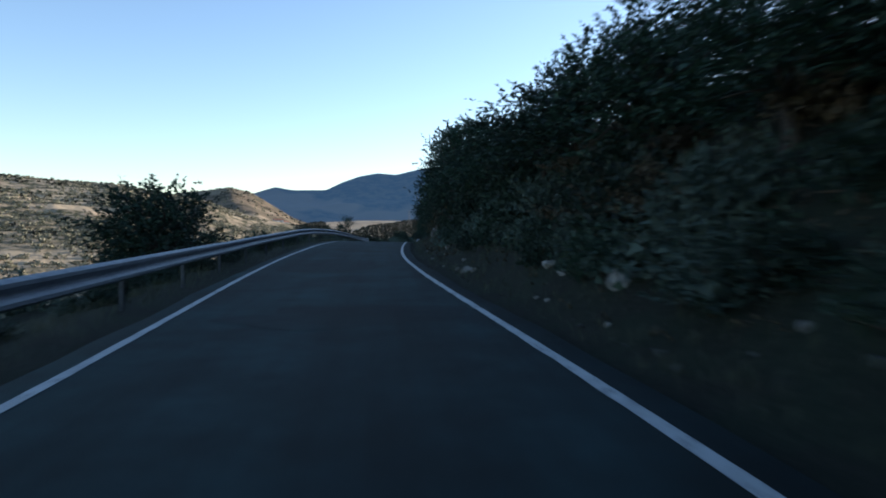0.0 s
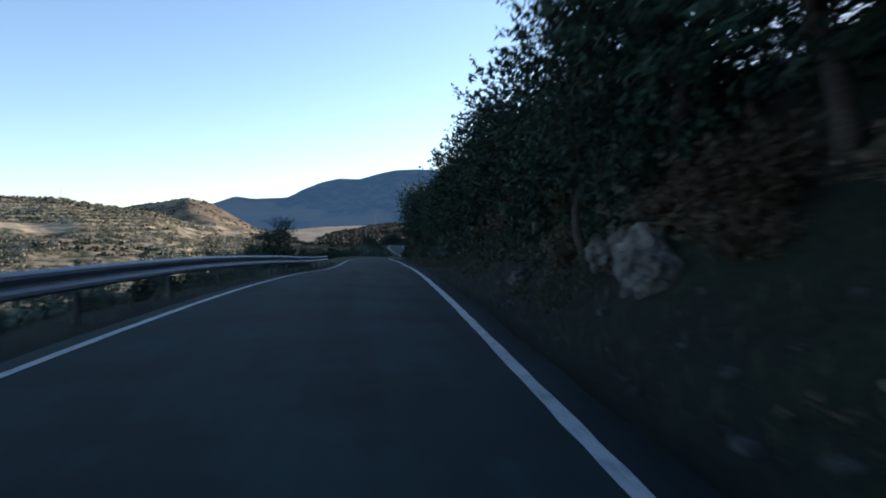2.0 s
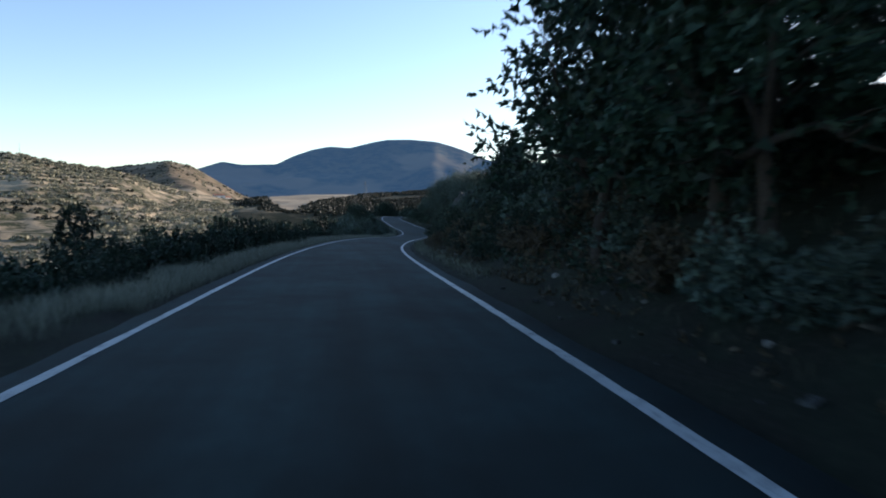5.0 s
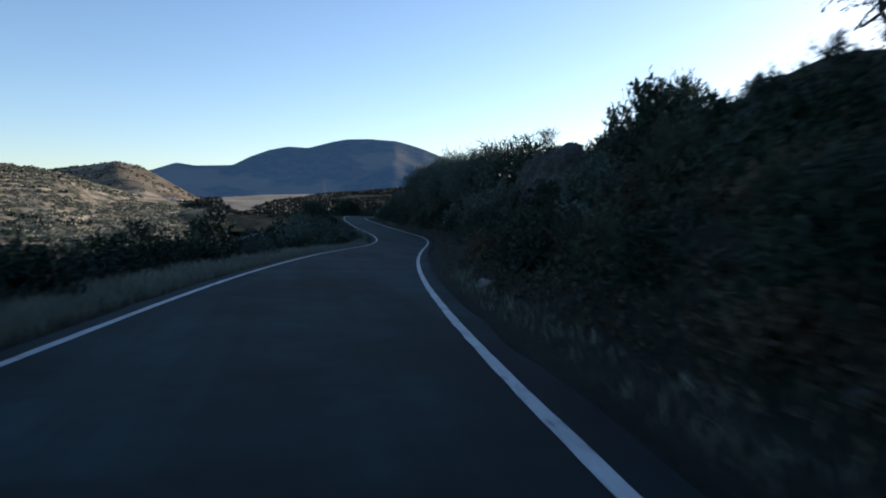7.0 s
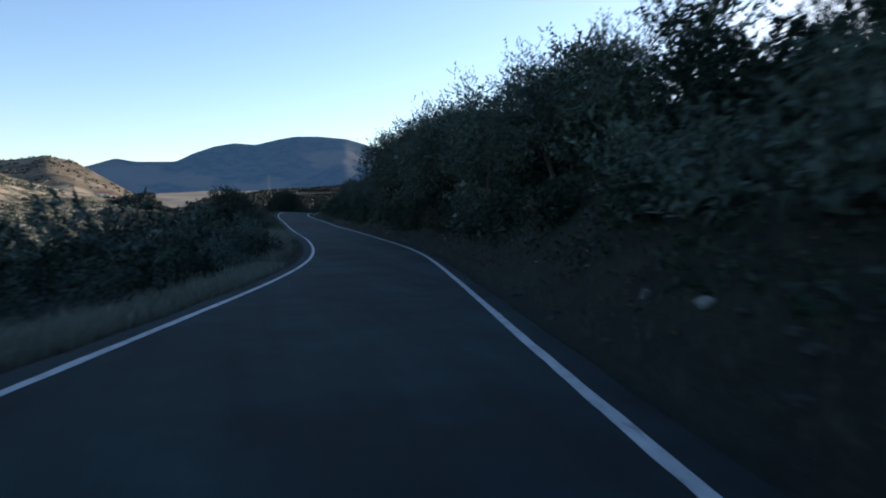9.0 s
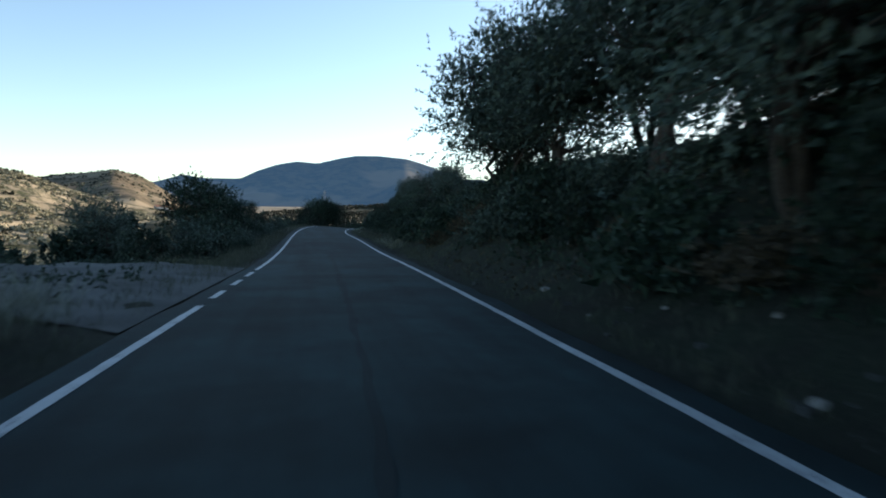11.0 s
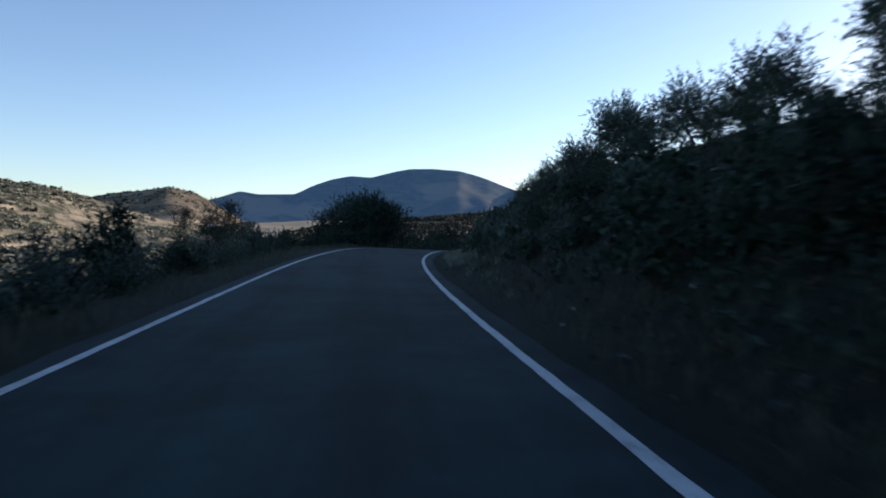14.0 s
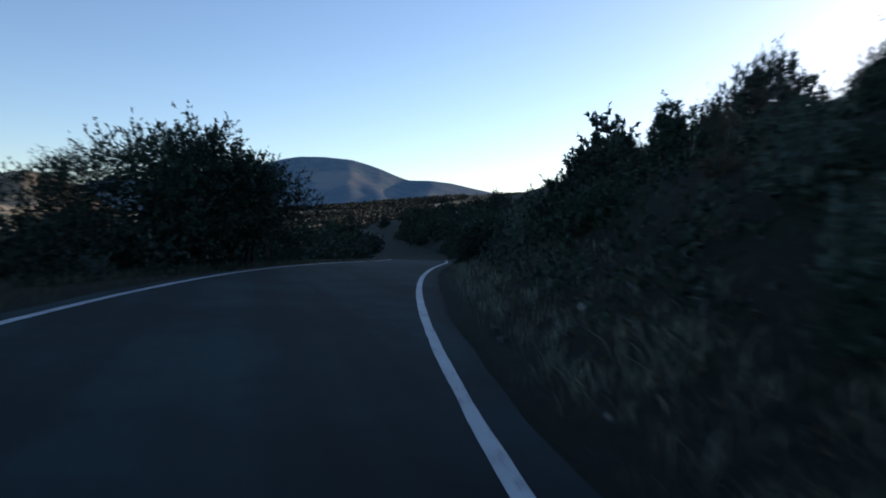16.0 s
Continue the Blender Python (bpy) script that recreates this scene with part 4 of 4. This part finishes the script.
make_side_road()


def scatter_grass(name, label, zones, seed, mat):
    """Thin bent blades in tufts. zones: s from, s to, lateral from, to, tufts a metre, height."""
    rng = np.random.default_rng(seed)
    verts = []
    for s0, s1, a, b, rate, tall in zones:
        n = int((s1 - s0) * rate)
        ss, la = rng.uniform(s0, s1, n), rng.uniform(a, b, n)
        p = on_road(ss, la)
        p[:, 2] = ground_z(p[:, 0], p[:, 1])
        for k in range(6):
            base = p + rng.normal(size=(n, 3)) * [0.06, 0.06, 0]
            h = tall * rng.uniform(0.45, 1.15, (n, 1))
            lean = rng.normal(size=(n, 3)) * [0.42, 0.42, 0] * h
            w = unit(rng, n) * [1, 1, 0] * (0.003 + 0.006 * h)
            mid = base + lean * 0.35 + [0, 0, 1] * h * 0.6
            tip = base + lean + [0, 0, 1] * h
            verts.append(np.stack([base - [0, 0, 0.03], mid + w, tip, mid - w], 1))
    v = np.concatenate(verts).reshape(-1, 3)
    f = np.arange(len(v)).reshape(-1, 4)
    return tagged(new(name, mesh_of(name, v, f, mat, False)), label, "grass", kind="stuff")


scatter_grass("verge_grass", "dry straw-coloured grass along both verges",
              [(-5, 200, -4.6, -2.75, 20, 0.22), (200, 300, -5.4, -2.7, 52, 0.24), (-5, 60, 2.75, 4.6, 20, 0.2), (60, 96, 3.5, 4.6, 10, 0.2), (96, 300, 2.75, 4.6, 20, 0.2), (196, 235, -5.5, -2.8, 24, 0.35), (200, 240, 2.9, 4.6, 16, 0.32), (-5, 300, 4.6, 9.5, 12, 0.25)], 7, GRASS)


scatter_grass("straw_grass", "tall pale straw grass in drifts beside the road",
              [(76, 160, -4.5, -3.0, 46, 0.36), (160, 177, -5.5, -3.0, 26, 0.42), (177, 186.5, -5.5, -3.2, 46, 0.6), (181.5, 187.2, -9.5, -3.4, 170, 0.75), (183, 187, -12, -9.5, 60, 0.75), (238, 300, 3.1, 4.8, 6, 0.24), (60, 80, -4.6, -3.4, 14, 0.3), (249, 262, 3.0, 4.2, 20, 0.28), (262, 284, 2.9, 3.8, 12, 0.2), (210, 220, 2.9, 3.8, 9, 0.28), (92, 166, -3.65, -2.72, 110, 0.27), (96, 128, 2.8, 3.5, 8, 0.2), (262, 286, 7.2, 9.4, 10, 0.85)], 8, STRAW)


def scatter_undergrowth(name, label, zones, seed, mat, leaf):
    """Low sprigs and fallen leaves in drifts over the slopes."""
    rng = np.random.default_rng(seed)
    starts, ends = [], []
    for s0, s1, a, b, n, tall in zones:
        ss, la = rng.uniform(s0, s1, n), rng.uniform(a, b, n)
        keep = value_noise(ss * 0.6, la * 0.8, seed) > -0.25
        p = on_road(ss[keep], la[keep])
        p[:, 2] = ground_z(p[:, 0], p[:, 1])
        d = unit(rng, len(p))
        d[:, 2] = np.abs(d[:, 2]) * 0.8 + 0.3
        starts.append(p)
        ends.append(p + d * tall * rng.uniform(0.3, 1.1, (len(p), 1)))
    lv, lf = leaves_on(rng, np.concatenate(starts), np.concatenate(ends), 6, leaf[0], leaf[1], 0.9)
    return tagged(new(name, mesh_of(name, lv, lf, mat, False)), label, "undergrowth", kind="stuff")


scatter_undergrowth("undergrowth", "low dark green undergrowth over the banks",
                    [(0, 300, 3.9, 8.5, 26000, 0.45), (60, 280, -9, -4.2, 9000, 0.4)], 15, SHRUB_LEAF, (0.11, 0.07))
scatter_undergrowth("leaf_litter", "brown withered leaves and stalks on the bank",
                    [(0, 300, 3.2, 6.4, 9000, 0.16), (92, 132, 3.4, 6.2, 5000, 0.26), (28, 64, 3.3, 5.4, 3500, 0.24)], 16, DRY_LEAF, (0.07, 0.045))


def stone_mesh(name, seed, size, detail=2):
    bm = bmesh.new()
    bmesh.ops.create_icosphere(bm, subdivisions=detail, radius=1.0)
    rng = random.Random(seed)
    cuts = [(Vector((rng.gauss(0, 1), rng.gauss(0, 1), rng.gauss(0, 0.8))).normalized(), rng.uniform(0.62, 0.9)) for _ in range(11)]
    for v in bm.verts:
        p = v.co.copy()
        for n, d in cuts:
            if p.dot(n) > d:
                p -= n * (p.dot(n) - d) * 0.92
        q = 1 + 0.20 * noise.noise(p * 1.3 + Vector((seed * 7.1, 0, 0))) + 0.18 * noise.noise(p * 3.1 + Vector((0, seed * 3.3, 0)))
        q -= 0.12 * abs(noise.noise(p * 6 + Vector((seed, 0, 5))))
        if detail > 2:
            q += 0.22 * noise.noise(p * 2.3 + Vector((seed, 3, 1))) - 0.16 * abs(noise.noise(p * 4.4 + Vector((2, seed, 9))))
        v.co = Vector((p.x * size[0], p.y * size[1], p.z * size[2])) * q
    me = bpy.data.meshes.new(name)
    bm.to_mesh(me)
    bm.free()
    me.materials.append(STONE if detail < 3 else BANK_ROCK)
    return me


stones = [stone_mesh("stone", k, (0.5, 0.4, 0.33)) for k in range(4)]
for k in range(70):
    s, lat = random.uniform(0, 300), random.choice([random.uniform(3.1, 4.6), random.uniform(3.1, 7.0)])
    g = ground_at(s, lat)
    sc = random.choice([0.08, 0.1, 0.12, 0.14, 0.18, 0.24])
    ob = tagged(new("stone", stones[k % 4]), "pale limestone rock lying on the bank", "stone", "stones on the bank")
    ob.matrix_basis = pose(g.x, g.y, g.z + 0.06 * sc, random.uniform(-20, 20), random.uniform(-20, 20), random.uniform(0, 360)) @ Matrix.Diagonal((sc, sc, sc, 1))


for s, lat, sc in ((16.4, 3.32, 0.22), (8.5, 3.74, 0.5), (11.8, 3.82, 0.3), (10.9, 3.8, 0.34), (13.0, 4.08, 0.3), (7.6, 3.24, 0.16), (10.2, 3.3, 0.14), (10.6, 3.24, 0.12), (18.2, 3.22, 0.26), (17.1, 3.26, 0.4), (25.0, 3.7, 0.3), (22.4, 3.8, 0.22), (19.1, 3.5, 0.2), (19.7, 3.0, 0.14), (24.5, 3.1, 0.16), (124.3, 3.3, 0.5), (62.5, 4.2, 0.3), (88, 4.3, 0.28), (150, 4.0, 0.26)):
    g = ground_at(s, lat)
    ob = tagged(new("boulder", stones[int(s) % 4]), "pale limestone boulder at the foot of the bank", "stone", "boulders")
    ob.matrix_basis = pose(g.x, g.y, g.z + 0.08 * sc, 8, -6, s * 31) @ Matrix.Diagonal((sc, sc, sc, 1))


def outcrop(s, lat, size, seed, sink=0.3, pale=False):
    g = ground_at(s, lat)
    ob = tagged(new("rock_outcrop", stone_mesh("rock_outcrop", seed, size, 4)), "rugged pale limestone rock jutting from the bank" if pale else "rugged grey limestone outcrop in the bank", "rock")
    if pale:
        ob.data.materials[0] = PALE_ROCK
    ob.matrix_basis = pose(g.x, g.y, g.z + size[2] * (0.5 - sink), 0, 0, random.uniform(0, 360))


outcrop(131.0, 5.9, (0.9, 1.0, 1.2), 11, 0.35)
for k, (s, lat, size) in enumerate(((41.2, 4.1, (0.36, 0.42, 0.5)), (42.0, 4.3, (0.42, 0.4, 0.62)), (40.4, 4.0, (0.3, 0.34, 0.34)), (42.9, 4.2, (0.3, 0.3, 0.36)), (46.2, 3.6, (0.22, 0.25, 0.24)))):
    outcrop(s, lat, size, 70 + k, 0.3, True)
outcrop(132.5, 6.1, (0.9, 1.0, 0.9), 12, 0.4)
outcrop(135.0, 6.0, (0.7, 0.8, 0.7), 13, 0.8)
outcrop(129.6, 6.3, (1.0, 1.0, 1.2), 14, 0.4)
outcrop(130.6, 5.2, (0.6, 0.8, 0.75), 15, 0.45)


def scree(name, label, count, seed):
    """Small angular stones strewn along the foot of the bank."""
    rng = np.random.default_rng(seed)
    cube = np.array([(x, y, z) for x in (-1, 1) for y in (-1, 1) for z in (-1, 1)], float)
    quads = np.array([(0, 1, 3, 2), (4, 6, 7, 5), (0, 4, 5, 1), (2, 3, 7, 6), (0, 2, 6, 4), (1, 5, 7, 3)])
    verts, faces = [], []
    ss, la = rng.uniform(0, 300, count), 2.85 + rng.exponential(0.9, count)
    p = on_road(ss, la)
    p[:, 2] = ground_z(p[:, 0], p[:, 1])
    for k in range(count):
        q = 0.012 + 0.05 * rng.random() ** 3
        v = cube * rng.uniform(0.5, 1.1, (8, 3)) * q * [1.3, 1.0, 0.7]
        a = rng.uniform(0, 6.28)
        turn = np.array([[math.cos(a), -math.sin(a), 0], [math.sin(a), math.cos(a), 0], [0, 0, 1]])
        verts.append(v @ turn.T + p[k] + [0, 0, q * 0.3])
        faces.append(quads + 8 * k)
    return tagged(new(name, mesh_of(name, np.concatenate(verts), np.concatenate(faces), BANK_ROCK, False)), label, "stones", kind="stuff")


scree("scree", "small grey stones strewn along the foot of the bank", 1500, 23)


# ---- far trees on the hills ----
FAR_OLIVE = leaf_material("far_olive", (0.088, 0.090, 0.058), (0.225, 0.212, 0.148))
FAR_WOOD = leaf_material("far_wood", (0.009, 0.013, 0.008), (0.027, 0.031, 0.020))
FIELD = two_scale("stubble", (0.30, 0.225, 0.14), (0.44, 0.34, 0.215), 0.25, 0.02, 1.0, 0.3)


def field_edge(azimuth):
    """Distance of the stubble field's lower edge in that direction."""
    return float(np.interp(azimuth, [-6, -5.2, -4.2, -3.2, -1.6, 0.2, 1.8], [560, 425, 400, 450, 540, 590, 640])) + 6 * math.sin(azimuth * 7)


def far_trees(name, label, mat, stands, seed):
    """Clumps set on the hills. stands: hill, degrees from, to, metres from, to, count, size, row spacing (0: scattered), clearing."""
    rng = np.random.default_rng(seed)
    clumps = []
    for k in range(6):
        d = unit(rng, 20) * rng.uniform(0.4, 0.95, (20, 1)) * [1.1, 1.1, 0.75]
        clumps.append(leaves_on(rng, d, d + unit(rng, 20) * 0.1, 1, 0.85, 0.75, 1.5))
    bf = clumps[0][1]
    verts, faces, n = [], [], 0
    for hill_name, az0, az1, r0, r1, count, size, rows, clearing in stands:
        hill_ob = bpy.data.objects[hill_name]
        for k in range(count):
            a = math.radians(rng.uniform(az0, az1))
            r = math.sqrt(rng.uniform(r0 ** 2, r1 ** 2))
            if rows:
                r = round(r / rows) * rows + rng.normal() * 0.6
            x, y = MID[0] + r * math.sin(a), MID[1] + r * math.cos(a)
            if value_noise(np.array([x / 60]), np.array([y / 60]), seed)[0] < clearing:
                continue
            if hill_name == "wooded_ridge" and -6.0 < math.degrees(a) < 1.8 and r > field_edge(math.degrees(a)) - 12:
                continue
            hit, spot, _, _ = hill_ob.ray_cast(Vector((x, y, 500)), Vector((0, 0, -1)))
            if not hit:
                continue
            q = size * rng.uniform(0.55, 1.3)
            bv = clumps[k % 6][0]
            v = bv * q + np.array(spot) + [0, 0, q * 0.5]
            verts.append(v)
            faces.append(bf + n)
            n += len(bv)
    return tagged(new(name, mesh_of(name, np.concatenate(verts), np.concatenate(faces), mat, False)), label, "trees", kind="stuff")


far_trees("far_olives", "pale olive trees in rows on sunlit terraces", FAR_OLIVE,
          [("terraced_hill", -60, -6, 180, 640, 10500, 1.15, 6.5, -0.2), ("dry_hill", -30, -7, 720, 1500, 500, 2.2, 0, -0.2)], 5)
far_trees("far_woods", "dark woods and scrub on distant slopes", FAR_WOOD,
          [("terraced_hill", -60, -6, 175, 640, 4200, 1.25, 0, 0.1), ("wooded_ridge", -9, 24, 335, 660, 9500, 1.2, 0, -0.35), ("dry_hill", -30, -7, 720, 1500, 1500, 2.0, 0, 0.05)], 6)


def make_field():
    """Pale stubble lying on the brow of the wooded ridge."""
    hill_ob = bpy.data.objects["wooded_ridge"]
    azs = np.linspace(-5.8, 1.6, 60)
    v = []
    for a in azs:
        for r in np.linspace(field_edge(a), 660, 24):
            x, y = MID[0] + r * math.sin(math.radians(a)), MID[1] + r * math.cos(math.radians(a))
            hit, spot, _, _ = hill_ob.ray_cast(Vector((x, y, 500)), Vector((0, 0, -1)))
            v.append((x, y, (spot.z if hit else 0) + 0.5))
    return tagged(new("stubble_field", mesh_of("stubble_field", v, grid_faces(len(azs), 24)[:, ::-1], FIELD)), "pale sunlit stubble field on a low ridge", "field", kind="structure")


make_field()


# ---- small things far off ----
def place_far(hill_name, azimuth, r):
    x, y = MID[0] + r * math.sin(math.radians(azimuth)), MID[1] + r * math.cos(math.radians(azimuth))
    hit, spot, _, _ = bpy.data.objects[hill_name].ray_cast(Vector((x, y, 500)), Vector((0, 0, -1)))
    return Vector((x, y, spot.z if hit else 0.0))


PLASTER = two_scale("plaster", (0.62, 0.60, 0.55), (0.78, 0.76, 0.71), 1.2, 0.2, 0.9, 0.01)
ROOF = two_scale("roof_tile", (0.22, 0.10, 0.06), (0.36, 0.18, 0.11), 2.0, 0.3, 0.9, 0.03)
DARK_GLASS = two_scale("dark_window", (0.02, 0.022, 0.025), (0.04, 0.042, 0.045), 2.0, 0.3, 0.3, 0.0)


def farmhouse(azimuth, r, length, width, height, turn):
    g = place_far("dry_hill", azimuth, r)
    house = tagged(new("farmhouse"), "small white farmhouse with a tiled roof on a far hill", "house", "farmhouses")
    house.matrix_basis = pose(g.x, g.y, g.z - 0.4, 0, 0, turn)
    a, b, h, e = length / 2, width / 2, height, height * 0.45
    v = [(-a, -b, 0), (a, -b, 0), (a, b, 0), (-a, b, 0), (-a, -b, h), (a, -b, h), (a, b, h), (-a, b, h), (-a, 0, h + e), (a, 0, h + e)]
    part("wall", mesh_of("wall", v, [(0, 1, 5, 4), (2, 3, 7, 6), (1, 2, 6, 9, 5), (3, 0, 4, 8, 7)], PLASTER, False), house)
    o = 0.35
    rv = []
    for up in (0.05, 0.25):
        rv += [(-a - o, -b - o, h - o * 0.4 + up), (a + o, -b - o, h - o * 0.4 + up), (a + o, 0, h + e + up), (-a - o, 0, h + e + up), (a + o, b + o, h - o * 0.4 + up), (-a - o, b + o, h - o * 0.4 + up)]
    part("roof", mesh_of("roof", rv, [(0, 1, 2, 3), (3, 2, 4, 5), (6, 9, 8, 7), (9, 11, 10, 8), (0, 6, 7, 1), (4, 10, 11, 5)], ROOF, False), house)
    for x in (-a * 0.5, a * 0.45):
        w = [(x - 0.5, -b - 0.02, h * 0.4), (x + 0.5, -b - 0.02, h * 0.4), (x + 0.5, -b - 0.02, h * 0.75), (x - 0.5, -b - 0.02, h * 0.75)]
        w += [(p[0], p[1] - 0.06, p[2]) for p in w]
        part("window", mesh_of("window", w, [(4, 5, 6, 7), (0, 1, 5, 4), (1, 2, 6, 5), (2, 3, 7, 6), (3, 0, 4, 7)], DARK_GLASS, False), house)


farmhouse(-9.6, 930, 14, 8, 5, 25)
farmhouse(-8.9, 960, 9, 7, 4, 40)


def lattice_tower(name, label, category, hill_name, azimuth, r, height, foot, arms):
    g = place_far(hill_name, azimuth, r)
    tower = tagged(new(name), label, category)
    tower.matrix_basis = pose(g.x, g.y, g.z - 0.5, 0, 0, 20)
    for sx, sy in ((-1, -1), (1, -1), (1, 1), (-1, 1)):
        v, f = [], []
        tube(v, f, [(sx * foot, sy * foot, 0), (sx * foot * 0.15, sy * foot * 0.15, height)], [0.07, 0.04], 4)
        part("leg", mesh_of("leg", v, f, DULL_STEEL), tower)
    for k in range(1, 6):
        q = foot * (1 - 0.85 * k / 6)
        v, f = [], []
        tube(v, f, [(-q, -q, height * k / 6), (q, -q, height * k / 6), (q, q, height * k / 6), (-q, q, height * k / 6), (-q, -q, height * k / 6)], [0.03] * 5, 4)
        part("brace", mesh_of("brace", v, f, DULL_STEEL), tower)
    for z, w in arms:
        v, f = [], []
        tube(v, f, [(-w, 0, height * z), (0, 0, height * z + 0.3), (w, 0, height * z)], [0.04, 0.07, 0.04], 4)
        part("crossarm", mesh_of("crossarm", v, f, DULL_STEEL), tower)


lattice_tower("power_pylon", "grey steel lattice power pylon on a ridge", "pylon", "wooded_ridge", 2.4, 560, 16, 1.3, ((0.78, 2.6), (0.9, 2.2)))
lattice_tower("radio_mast", "thin steel radio mast on a hilltop", "mast", "terraced_hill", -24.3, 610, 10, 0.45, ())
